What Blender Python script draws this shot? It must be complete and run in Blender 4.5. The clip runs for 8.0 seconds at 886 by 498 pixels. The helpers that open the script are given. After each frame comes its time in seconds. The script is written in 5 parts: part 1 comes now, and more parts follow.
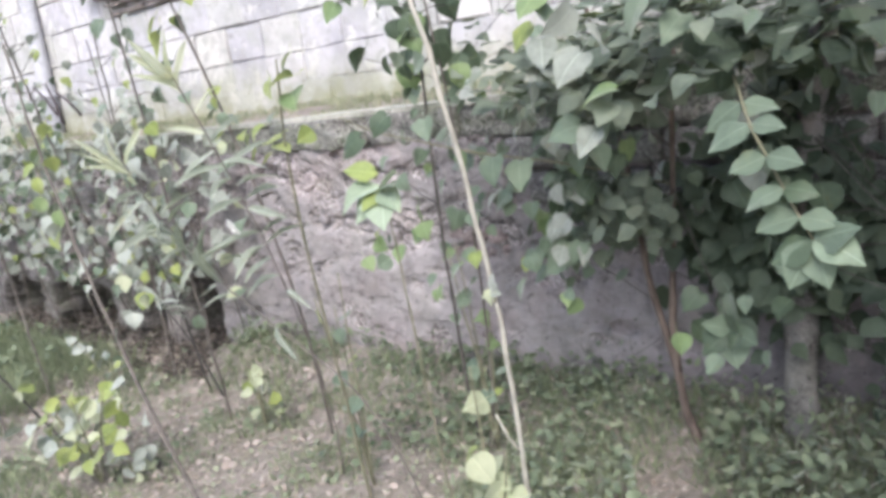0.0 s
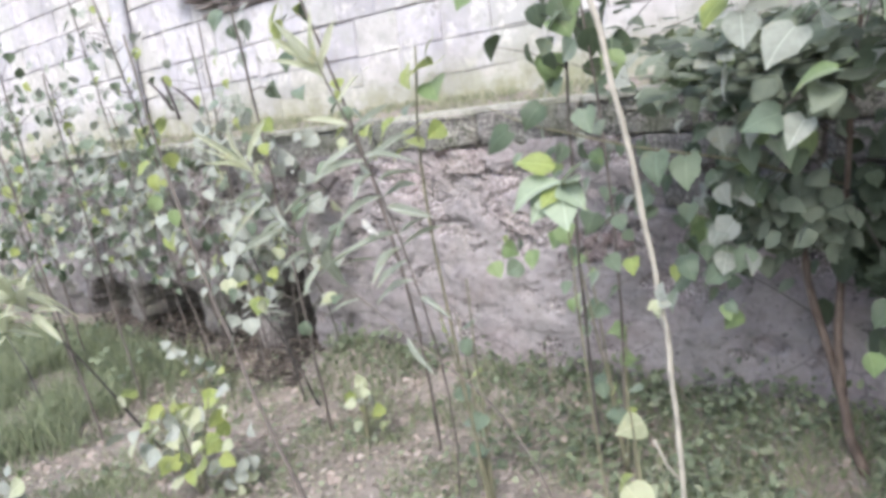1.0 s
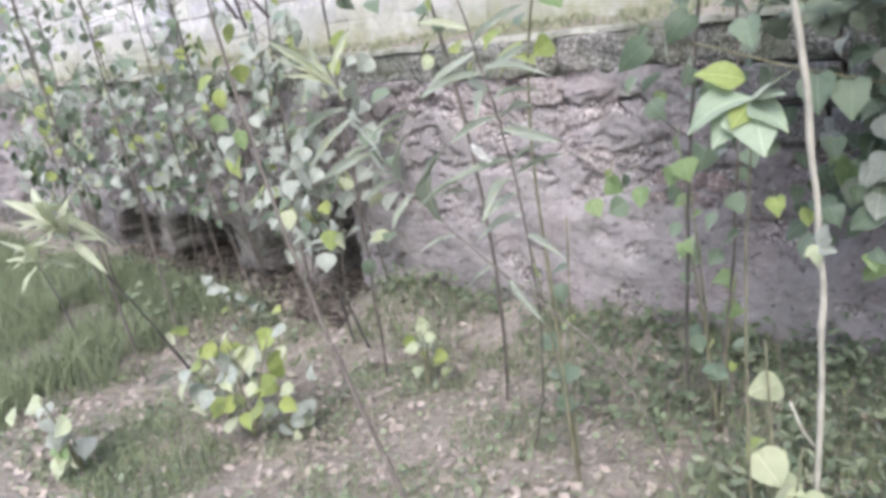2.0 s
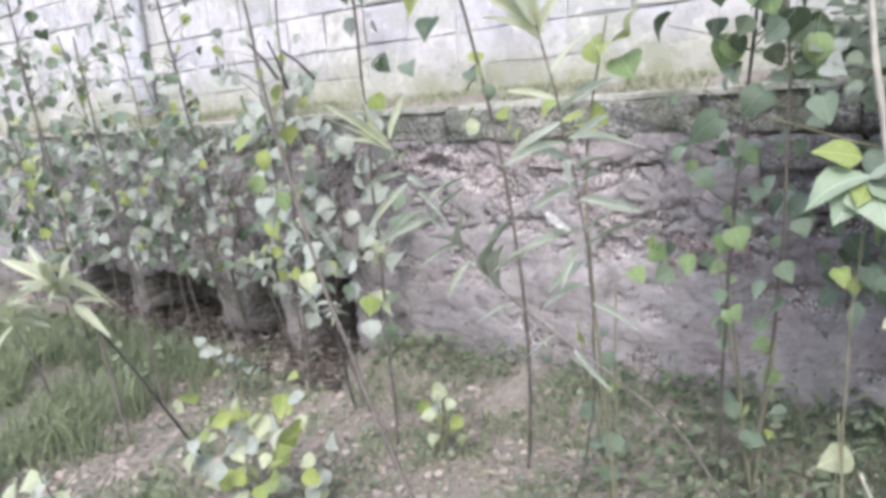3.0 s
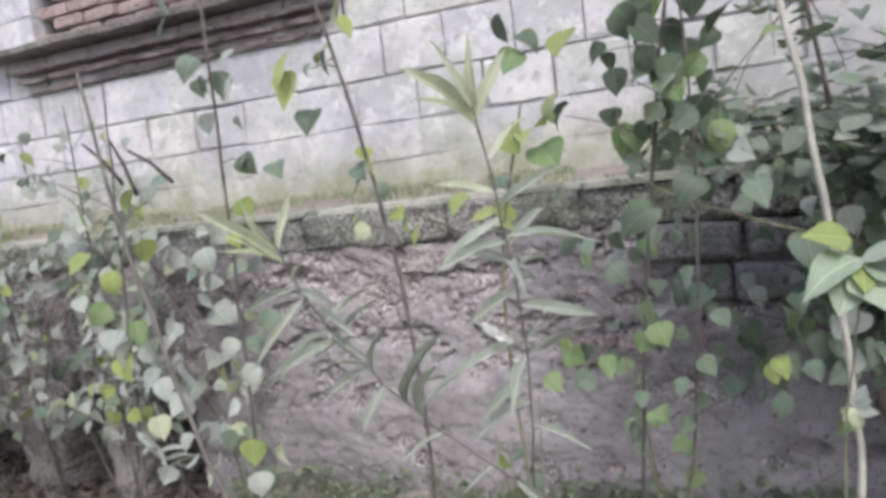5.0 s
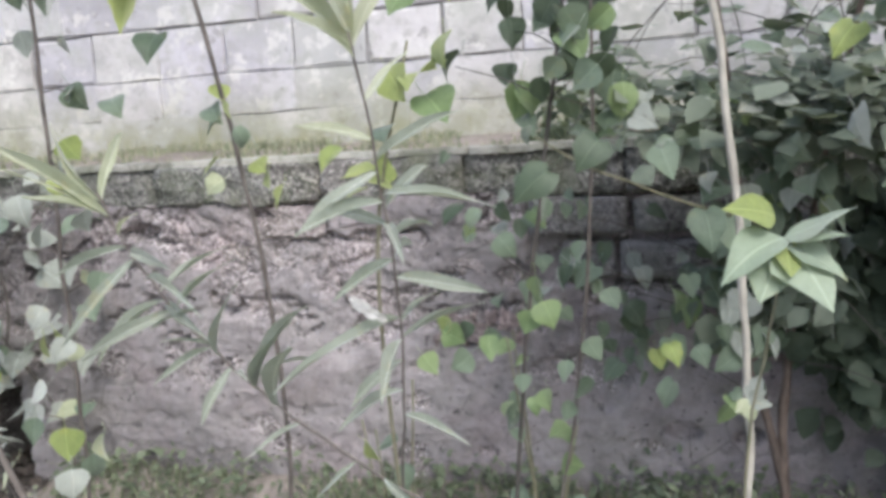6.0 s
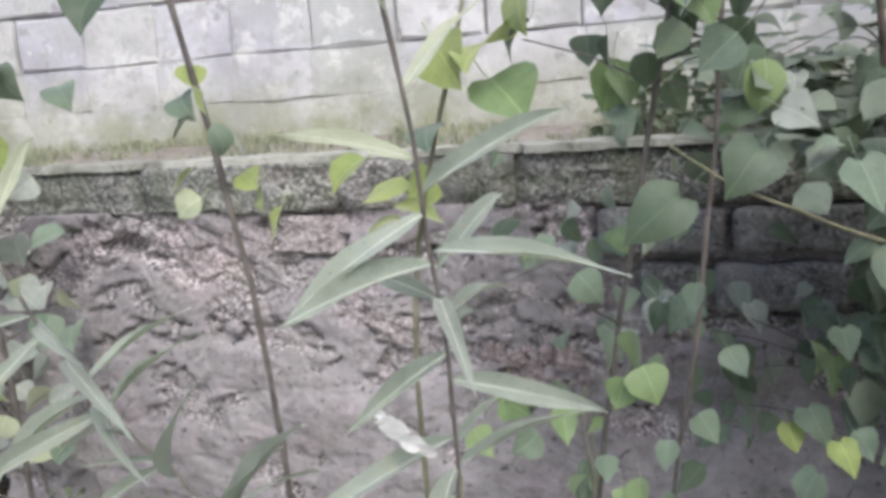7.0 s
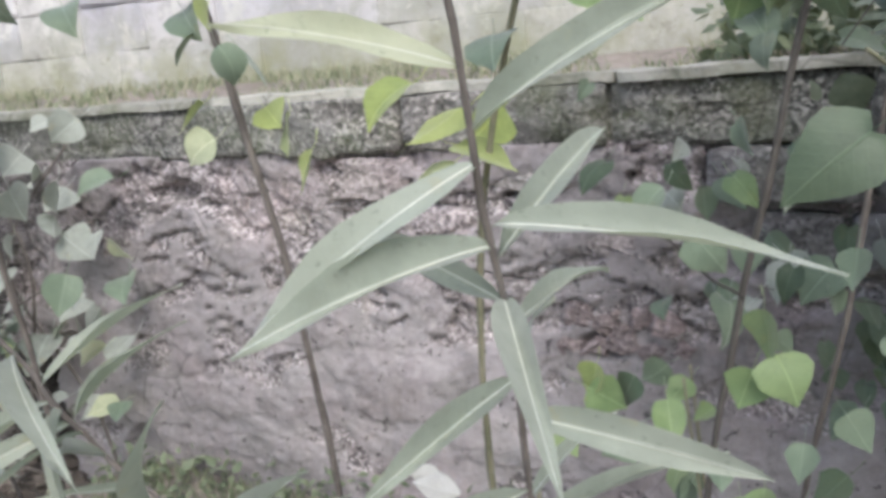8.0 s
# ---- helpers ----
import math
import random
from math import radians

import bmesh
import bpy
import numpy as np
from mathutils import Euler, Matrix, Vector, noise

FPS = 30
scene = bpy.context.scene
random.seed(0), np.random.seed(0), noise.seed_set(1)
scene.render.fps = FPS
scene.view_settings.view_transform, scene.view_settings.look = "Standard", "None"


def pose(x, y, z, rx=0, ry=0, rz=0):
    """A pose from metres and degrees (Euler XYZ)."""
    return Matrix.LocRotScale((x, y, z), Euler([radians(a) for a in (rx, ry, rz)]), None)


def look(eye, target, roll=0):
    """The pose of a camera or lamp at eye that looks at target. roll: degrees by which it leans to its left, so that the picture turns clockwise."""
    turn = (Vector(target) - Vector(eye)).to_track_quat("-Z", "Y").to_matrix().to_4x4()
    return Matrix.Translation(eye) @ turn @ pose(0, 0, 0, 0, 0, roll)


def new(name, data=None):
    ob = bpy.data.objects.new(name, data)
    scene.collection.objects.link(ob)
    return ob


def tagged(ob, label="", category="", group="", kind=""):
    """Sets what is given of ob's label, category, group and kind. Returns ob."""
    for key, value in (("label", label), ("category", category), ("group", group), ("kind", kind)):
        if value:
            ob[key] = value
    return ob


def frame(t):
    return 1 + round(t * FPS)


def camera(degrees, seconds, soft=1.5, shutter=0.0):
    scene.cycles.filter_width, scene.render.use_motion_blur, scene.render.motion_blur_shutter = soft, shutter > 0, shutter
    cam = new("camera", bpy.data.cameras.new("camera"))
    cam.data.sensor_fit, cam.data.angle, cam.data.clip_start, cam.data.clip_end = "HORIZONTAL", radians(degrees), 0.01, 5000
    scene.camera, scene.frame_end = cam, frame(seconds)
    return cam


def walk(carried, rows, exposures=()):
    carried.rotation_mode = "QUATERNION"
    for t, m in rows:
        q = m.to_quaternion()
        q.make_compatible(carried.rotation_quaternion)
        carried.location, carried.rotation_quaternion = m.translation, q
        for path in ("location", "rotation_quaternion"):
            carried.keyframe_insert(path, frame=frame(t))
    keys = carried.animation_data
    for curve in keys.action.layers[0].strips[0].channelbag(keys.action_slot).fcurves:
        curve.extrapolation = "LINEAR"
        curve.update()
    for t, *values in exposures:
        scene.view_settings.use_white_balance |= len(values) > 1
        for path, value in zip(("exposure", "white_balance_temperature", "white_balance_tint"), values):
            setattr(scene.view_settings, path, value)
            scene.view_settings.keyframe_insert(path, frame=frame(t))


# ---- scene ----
cam = camera(61.5, 8.0, soft=3.9)
PATH = [
    (0, (-0.582, 1.588, 1.51), (-1.75, 3.151, 1.069), -7.7),
    (0.2, (-0.631, 1.580, 1.502), (-1.735, 3.176, 1.018), -6.8),
    (0.5, (-0.698, 1.554, 1.5), (-1.813, 3.134, 0.991), -6.1),
    (0.7, (-0.761, 1.554, 1.500), (-1.956, 3.082, 1.012), -5.2),
    (1, (-0.876, 1.583, 1.492), (-2.159, 3.064, 1.092), -7.9),
    (1.2, (-0.967, 1.611, 1.486), (-2.255, 3.081, 1.061), -7.2),
    (1.5, (-1.071, 1.616, 1.453), (-2.377, 3.056, 0.98), -5.9),
    (1.7, (-1.117, 1.62, 1.446), (-2.43, 3.029, 0.906), -6.6),
    (2.8, (-1.386, 1.453, 1.482), (-2.563, 2.993, 0.988), -5.4),
    (3, (-1.428, 1.461, 1.493), (-2.611, 3.018, 1.077), -4.9),
    (3.2, (-1.497, 1.473, 1.489), (-2.677, 3.070, 1.256), -7.2),
    (3.5, (-1.602, 1.525, 1.475), (-2.652, 3.215, 1.274), -8.0),
    (3.7, (-1.664, 1.541, 1.473), (-2.662, 3.264, 1.283), -6.8),
    (4, (-1.701, 1.562, 1.492), (-2.66, 3.304, 1.272), -7.0),
    (4.2, (-1.719, 1.556, 1.491), (-2.612, 3.335, 1.296), -6.8),
    (5.3, (-1.727, 1.617, 1.487), (-2.437, 3.476, 1.284), -6.3),
    (5.5, (-1.739, 1.649, 1.479), (-2.381, 3.528, 1.242), -5.9),
    (5.8, (-1.760, 1.720, 1.466), (-2.264, 3.631, 1.160), -4.6),
    (6, (-1.784, 1.778, 1.454), (-2.239, 3.703, 1.162), -3.1),
    (6.2, (-1.838, 1.864, 1.445), (-2.314, 3.788, 1.179), -1.5),
    (6.5, (-1.878, 1.995, 1.456), (-2.378, 3.922, 1.271), -0.2),
    (6.7, (-1.908, 2.076, 1.469), (-2.357, 4.010, 1.235), -0.5),
    (7, (-1.935, 2.198, 1.482), (-2.454, 4.101, 1.154), -3.2),
    (7.2, (-1.950, 2.274, 1.484), (-2.599, 4.135, 1.143), -2.9),
    (7.5, (-1.969, 2.362, 1.471), (-2.622, 4.21, 1.074), -3.1),
    (7.7, (-1.982, 2.411, 1.463), (-2.631, 4.242, 0.988), -5.0),
    (8, (-1.99, 2.429, 1.458), (-2.713, 4.233, 0.987), -4.3),
]
walk(cam, [(t, look(eye, target, roll)) for t, eye, target, roll in PATH],
     exposures=[(0, 1.17, 6110, 10.2), (1.0, 1.16, 6120, 10.4), (1.5, 1.10, 6080, 10.3), (3.0, 1.10, 6010, 10.3), (3.5, 0.85, 6010, 10.3), (4.2, 0.71, 6060, 10), (5.5, 0.74, 6120, 9.3), (6.5, 0.86, 6080, 9.8), (7.0, 0.81, 6100, 9.4), (8.0, 0.84, 6130, 9.2)])

# ---- sky, sun, exposure ----
world = bpy.data.worlds.new("sky")
scene.world = world
world.use_nodes = True
sky_nodes = world.node_tree
sky_tex = sky_nodes.nodes.new("ShaderNodeTexSky")
sky_tex.sky_type = "NISHITA"
sky_tex.sun_disc = False
sky_tex.sun_elevation = radians(52)
sky_tex.sun_rotation = radians(153)
sky_tex.dust_density = 4.0
sky_tex.air_density = 1.0
sky_nodes.links.new(sky_tex.outputs[0], sky_nodes.nodes["Background"].inputs[0])
sky_nodes.nodes["Background"].inputs[1].default_value = 0.15
sun = new("sun", bpy.data.lights.new("sun", "SUN"))
sun.data.energy = 1.0
sun.data.angle = radians(25)
sun.data.color = (1.0, 0.985, 0.96)
sun.matrix_world = look((0.6, -2.4, 9), (-2.6, 4.0, 1.0))

# ---- materials ----
def make_material(name, rough=0.85, specular=0.3):
    m = bpy.data.materials.new(name)
    m.use_nodes = True
    nt = m.node_tree
    bsdf = nt.nodes["Principled BSDF"]
    bsdf.inputs["Roughness"].default_value = rough
    bsdf.inputs["Specular IOR Level"].default_value = specular
    return m, nt, bsdf


def node(nt, kind, **values):
    n = nt.nodes.new(kind)
    for key, value in values.items():
        n.inputs[key].default_value = value
    return n


def coords(nt):
    geo = nt.nodes.new("ShaderNodeNewGeometry")
    return geo.outputs["Position"]


def local(nt):
    return nt.nodes.new("ShaderNodeTexCoord").outputs["Object"]


def noise_tex(nt, where, scale, detail=5.0, rough=0.6):
    n = node(nt, "ShaderNodeTexNoise", Scale=scale, Detail=detail, Roughness=rough)
    nt.links.new(where, n.inputs["Vector"])
    return n.outputs["Fac"]


def ramp(nt, fac, stops):
    r = nt.nodes.new("ShaderNodeValToRGB")
    els = r.color_ramp.elements
    while len(els) < len(stops):
        els.new(0.5)
    for el, (pos, col) in zip(els, stops):
        el.position = pos
        el.color = (*col, 1) if len(col) == 3 else col
    nt.links.new(fac, r.inputs[0])
    return r.outputs[0]


def mix(nt, fac, a, b, blend="MIX"):
    n = nt.nodes.new("ShaderNodeMix")
    n.data_type = "RGBA"
    n.blend_type = blend
    for sock, v in ((n.inputs[0], fac), (n.inputs[6], a), (n.inputs[7], b)):
        if isinstance(v, (int, float)):
            sock.default_value = v
        elif isinstance(v, tuple):
            sock.default_value = (*v, 1)
        else:
            nt.links.new(v, sock)
    return n.outputs[2]


def bump(nt, bsdf, *layers):
    """Layers of (height output, strength, distance)."""
    last = None
    for height, strength, dist in layers:
        b = node(nt, "ShaderNodeBump", Strength=strength, Distance=dist)
        nt.links.new(height, b.inputs["Height"])
        if last:
            nt.links.new(last, b.inputs["Normal"])
        last = b.outputs[0]
    nt.links.new(last, bsdf.inputs["Normal"])


def voronoi(nt, where, scale, feature="F1"):
    v = node(nt, "ShaderNodeTexVoronoi", Scale=scale)
    v.feature = feature
    nt.links.new(where, v.inputs["Vector"])
    return v


def grey(v):
    return (v, v, v)


def stone_material(name, dark, mid, light, moss=0.0, pebbles=0.0, stain=0.35, random_tint=0.0, grain=1.0, flakes=0.0, intact=0.0):
    """Weathered mortar, concrete or stone: patches, stains, pits, pebbles and a little moss."""
    m, nt, bsdf = make_material(name, 0.92, 0.2)
    p = coords(nt)
    col = ramp(nt, noise_tex(nt, p, 3.2, 6), [(0.25, dark), (0.5, mid), (0.75, light)])
    col = mix(nt, ramp(nt, noise_tex(nt, p, 38, 5, 0.7), [(0.3, grey(0.0)), (0.7, grey(0.75))]), col, light)
    spots = ramp(nt, noise_tex(nt, p, 13, 4, 0.65), [(0.50, grey(0)), (0.66, grey(stain))])
    col = mix(nt, spots, col, tuple(c * 0.42 for c in dark))
    pits = voronoi(nt, p, 95)
    if pebbles:
        tone = ramp(nt, voronoi(nt, p, 120).outputs["Color"], [(0.15, tuple(c * 0.3 for c in dark)), (0.5, mid), (0.85, tuple(min(1, c * 1.75) for c in light))])
        bare = ramp(nt, noise_tex(nt, p, 4.5, 5, 0.65), [(0.40, grey(0.25 * pebbles)), (0.47, grey(pebbles))])
        col = mix(nt, bare, col, tone)
    if flakes:
        peel = ramp(nt, noise_tex(nt, p, 7.5, 7, 0.62), [(0.47, grey(0)), (0.495, grey(flakes))])
        col = mix(nt, peel, col, mix(nt, 0.4, tuple(c * 1.22 for c in light), col))
        raw = ramp(nt, noise_tex(nt, p, 5.0, 7, 0.68), [(0.49, grey(0)), (0.515, grey(flakes))])
        if intact:
            sep = nt.nodes.new("ShaderNodeSeparateXYZ")
            nt.links.new(p, sep.inputs[0])
            high = nt.nodes.new("ShaderNodeMapRange")
            for k, v in ((1, intact - 0.10), (2, intact + 0.10), (3, 0.30), (4, 1.0)):
                high.inputs[k].default_value = v
            wave = nt.nodes.new("ShaderNodeMath")
            wave.operation = "MULTIPLY_ADD"
            nt.links.new(noise_tex(nt, p, 3.0, 5), wave.inputs[0])
            wave.inputs[1].default_value = 0.5
            nt.links.new(sep.outputs[2], wave.inputs[2])
            nt.links.new(wave.outputs[0], high.inputs[0])
            raw = mix(nt, 1.0, raw, high.outputs[0], "MULTIPLY")
        tone = ramp(nt, voronoi(nt, p, 105).outputs["Color"], [(0.15, tuple(c * 0.3 for c in dark)), (0.5, mid), (0.85, tuple(c * 1.6 for c in light))])
        col = mix(nt, raw, col, mix(nt, 0.35, tone, tuple(c * 0.8 for c in dark)))
        specks = ramp(nt, noise_tex(nt, p, 34, 5, 0.7), [(0.60, grey(0)), (0.64, grey(0.8))])
        col = mix(nt, specks, col, tuple(c * 0.35 for c in dark))
        blush = ramp(nt, noise_tex(nt, p, 2.0, 4, 0.6), [(0.52, grey(0)), (0.62, grey(0.35))])
        col = mix(nt, blush, col, mix(nt, 1.0, col, (1.10, 0.97, 0.98), "MULTIPLY"))
    if moss:
        where = ramp(nt, noise_tex(nt, p, 5.5, 5, 0.7), [(0.46, grey(0)), (0.64, grey(moss))])
        col = mix(nt, where, col, (0.10, 0.125, 0.05))
    if random_tint:
        info = nt.nodes.new("ShaderNodeObjectInfo")
        tint = ramp(nt, info.outputs["Random"], [(0, (0.74, 0.72, 0.73)), (0.4, (0.95, 0.93, 0.93)), (0.7, (1.08, 1.0, 0.99)), (1, (0.90, 0.92, 0.84))])
        col = mix(nt, random_tint, col, mix(nt, 1.0, col, tint, "MULTIPLY"))
    nt.links.new(col, bsdf.inputs["Base Color"])
    broad = ramp(nt, noise_tex(nt, p, 1.1, 4, 0.6), [(0.35, (0.72, 0.72, 0.74)), (0.6, (1.0, 1.0, 1.0)), (0.8, (1.12, 1.06, 1.05))])
    col = mix(nt, 1.0, col, broad, "MULTIPLY")
    cracks = ramp(nt, voronoi(nt, p, 7.5, "DISTANCE_TO_EDGE").outputs["Distance"], [(0.0, grey(0.55)), (0.028, grey(0.0))])
    col = mix(nt, mix(nt, 1.0, cracks, ramp(nt, noise_tex(nt, p, 2.6, 3), [(0.5, grey(0)), (0.6, grey(1))]), "MULTIPLY"), col, tuple(c * 0.3 for c in dark))
    nt.links.new(col, bsdf.inputs["Base Color"])
    bump(nt, bsdf, (noise_tex(nt, p, 14, 7, 0.72), 0.7, 0.02), (noise_tex(nt, p, 110, 4, 0.7), 0.5 * grain, 0.004),
         (pits.outputs["Distance"], 0.25 * grain + 0.6 * pebbles, 0.004))
    return m


PLASTER = stone_material("weathered_mortar", (0.210, 0.189, 0.189), (0.307, 0.281, 0.281), (0.398, 0.37, 0.37), moss=0.12, grain=0.7, flakes=0.30, intact=1.02)
BARE = stone_material("bare_pebbly_mortar", (0.154, 0.136, 0.135), (0.281, 0.25, 0.248), (0.428, 0.395, 0.392), moss=0.12, pebbles=0.8, flakes=0.35)
# Darker copy of the plaster: bush shade on the wall's right put into colour.
SHADED_PLASTER = stone_material("shaded_mortar", (0.195, 0.173, 0.178), (0.286, 0.259, 0.265), (0.372, 0.34, 0.349), moss=0.15, grain=0.7, flakes=0.30, intact=1.02)
# Darkened stone: shade of the wall's hollows put into colour; also the grimy sill.
SHADED_GRIMY = stone_material("shaded_grimy_stone", (0.075, 0.068, 0.062), (0.15, 0.138, 0.128), (0.27, 0.25, 0.236), moss=0.3, pebbles=0.4, stain=0.6, flakes=0.5)
RUBBLE = stone_material("rubble_stone", (0.20, 0.182, 0.18), (0.30, 0.275, 0.275), (0.40, 0.375, 0.37), moss=0.15, pebbles=0.6, random_tint=0.6, flakes=0.6)
AGGREGATE = stone_material("pebbly_concrete", (0.11, 0.112, 0.102), (0.195, 0.195, 0.18), (0.34, 0.337, 0.31), moss=0.5, stain=0.6, pebbles=0.75, random_tint=0.3, flakes=0.3)
DARKBLOCK = stone_material("old_concrete_block", (0.125, 0.122, 0.121), (0.215, 0.209, 0.206), (0.335, 0.327, 0.322), moss=0.3, pebbles=0.45, random_tint=0.5, flakes=0.45)
LEDGE = stone_material("worn_ledge_screed", (0.32, 0.32, 0.26), (0.45, 0.445, 0.385), (0.58, 0.57, 0.51), moss=0.5, stain=0.5)
CORBEL = stone_material("stained_corbel", (0.085, 0.075, 0.072), (0.215, 0.19, 0.182), (0.40, 0.36, 0.35), stain=0.8, random_tint=0.7, flakes=0.4)
STUMP = stone_material("rotten_post", (0.15, 0.14, 0.13), (0.255, 0.24, 0.228), (0.36, 0.34, 0.325), moss=0.25, stain=0.6, flakes=0.4)


def whitewash():
    """Limewashed concrete block: chalky, greyed, green with algae towards the ledge."""
    m, nt, bsdf = make_material("limewashed_block", 0.9, 0.2)
    p = coords(nt)
    col = ramp(nt, noise_tex(nt, p, 4.0, 6), [(0.3, (0.41, 0.40, 0.422)), (0.5, (0.54, 0.53, 0.555)), (0.72, (0.66, 0.655, 0.665))])
    info = nt.nodes.new("ShaderNodeObjectInfo")
    tint = ramp(nt, info.outputs["Random"], [(0, (0.80, 0.80, 0.80)), (0.3, (0.95, 0.94, 0.965)), (0.6, (1.06, 1.04, 1.02)), (0.8, (0.98, 0.97, 0.88)), (1, (0.88, 0.89, 0.85))])
    col = mix(nt, 0.9, col, mix(nt, 1.0, col, tint, "MULTIPLY"))
    col = mix(nt, ramp(nt, noise_tex(nt, p, 17, 5, 0.7), [(0.50, grey(0)), (0.62, grey(0.6))]), col, (0.36, 0.35, 0.33))
    col = mix(nt, ramp(nt, noise_tex(nt, p, 2.4, 6, 0.7), [(0.48, grey(0)), (0.60, grey(0.5))]), col, (0.40, 0.41, 0.36))
    scab = ramp(nt, noise_tex(nt, p, 9.0, 7, 0.72), [(0.60, grey(0)), (0.63, grey(0.7))])
    col = mix(nt, scab, col, (0.29, 0.275, 0.265))
    daub = ramp(nt, noise_tex(nt, p, 6.0, 7, 0.75), [(0.55, grey(0)), (0.585, grey(0.75))])
    col = mix(nt, daub, col, (0.64, 0.63, 0.60))
    sep = nt.nodes.new("ShaderNodeSeparateXYZ")
    nt.links.new(p, sep.inputs[0])
    low = nt.nodes.new("ShaderNodeMapRange")
    for k, v in ((1, 1.78), (2, 1.46), (3, 0.0), (4, 1.0)):
        low.inputs[k].default_value = v
    nt.links.new(sep.outputs[2], low.inputs[0])
    grow = nt.nodes.new("ShaderNodeMath")
    grow.operation = "MULTIPLY"
    nt.links.new(low.outputs[0], grow.inputs[0])
    nt.links.new(ramp(nt, noise_tex(nt, p, 7, 6, 0.7), [(0.3, grey(0.25)), (0.62, grey(1.0))]), grow.inputs[1])
    col = mix(nt, grow.outputs[0], col, (0.27, 0.275, 0.165))
    nt.links.new(col, bsdf.inputs["Base Color"])
    bump(nt, bsdf, (noise_tex(nt, p, 30, 6, 0.7), 0.5, 0.008), (noise_tex(nt, p, 140, 4, 0.7), 0.4, 0.003))
    return m


WHITEWASH = whitewash()
MORTAR = stone_material("old_lime_mortar", (0.16, 0.15, 0.15), (0.27, 0.26, 0.26), (0.40, 0.39, 0.39))
BRICK = stone_material("old_red_brick", (0.17, 0.12, 0.11), (0.30, 0.225, 0.21), (0.44, 0.375, 0.36), random_tint=0.9, flakes=0.5)

BRICKBAT = stone_material("crumbled_brick", (0.19, 0.155, 0.15), (0.29, 0.24, 0.232), (0.39, 0.345, 0.335), random_tint=0.7, pebbles=0.4, flakes=0.4)


def joint_mortar():
    """Dark open joints, smeared shut with limewash in places."""
    m, nt, bsdf = make_material("smeared_joint", 0.92, 0.2)
    p = coords(nt)
    col = ramp(nt, noise_tex(nt, p, 7.0, 5, 0.65), [(0.46, (0.13, 0.125, 0.125)), (0.62, (0.40, 0.39, 0.40))])
    nt.links.new(mix(nt, noise_tex(nt, p, 50, 4), col, (0.25, 0.24, 0.235)), bsdf.inputs["Base Color"])
    bump(nt, bsdf, (noise_tex(nt, p, 60, 5, 0.7), 0.5, 0.006))
    return m


JOINT = joint_mortar()


def soil():
    m, nt, bsdf = make_material("dry_garden_soil", 0.95, 0.15)
    p = coords(nt)
    col = ramp(nt, noise_tex(nt, p, 2.3, 7, 0.65), [(0.3, (0.15, 0.13, 0.112)), (0.5, (0.28, 0.245, 0.22)), (0.72, (0.42, 0.37, 0.335))])
    crumbs = voronoi(nt, p, 55)
    col = mix(nt, ramp(nt, crumbs.outputs["Color"], [(0.2, grey(0)), (0.9, grey(0.6))]), col, (0.42, 0.37, 0.33))
    col = mix(nt, ramp(nt, noise_tex(nt, p, 24, 4, 0.7), [(0.5, grey(0)), (0.7, grey(0.5))]), col, (0.11, 0.12, 0.055))
    nt.links.new(col, bsdf.inputs["Base Color"])
    bump(nt, bsdf, (noise_tex(nt, p, 18, 7, 0.75), 0.9, 0.03), (crumbs.outputs["Distance"], 0.6, 0.01))
    return m


SOIL = soil()


def bark(name, dark, light, scale=1.0):
    m, nt, bsdf = make_material(name, 0.8, 0.25)
    stretch = nt.nodes.new("ShaderNodeMapping")
    stretch.inputs["Scale"].default_value = (1, 1, 0.25)
    nt.links.new(coords(nt), stretch.inputs[0])
    p = stretch.outputs[0]
    col = ramp(nt, noise_tex(nt, p, 60 * scale, 5, 0.7), [(0.3, dark), (0.7, light)])
    col = mix(nt, ramp(nt, noise_tex(nt, coords(nt), 14, 4), [(0.45, grey(0)), (0.7, grey(0.6))]), col, tuple(c * 0.6 for c in dark))
    nt.links.new(col, bsdf.inputs["Base Color"])
    bump(nt, bsdf, (noise_tex(nt, p, 160 * scale, 4, 0.7), 0.6, 0.003))
    return m


BARK = bark("sapling_bark", (0.11, 0.095, 0.085), (0.24, 0.215, 0.19))
BARK_DARK = bark("dark_bark", (0.045, 0.042, 0.04), (0.12, 0.11, 0.10))
BARK_MID = bark("grey_brown_bark", (0.075, 0.068, 0.062), (0.18, 0.165, 0.148))
BARK_RED = bark("reddish_bark", (0.10, 0.078, 0.066), (0.23, 0.18, 0.15))
CANE = bark("bleached_cane", (0.36, 0.34, 0.29), (0.57, 0.54, 0.47))
DEADWOOD = bark("dead_twig", (0.05, 0.04, 0.045), (0.13, 0.10, 0.10))
GREENSTEM = bark("weed_stem", (0.14, 0.15, 0.09), (0.30, 0.27, 0.19))


def maths(nt, op, a, b=0.0):
    n = nt.nodes.new("ShaderNodeMath")
    n.operation = op
    for sock, v in zip(n.inputs, (a, b)):
        if isinstance(v, (int, float)):
            sock.default_value = v
        else:
            nt.links.new(v, sock)
    return n.outputs[0]


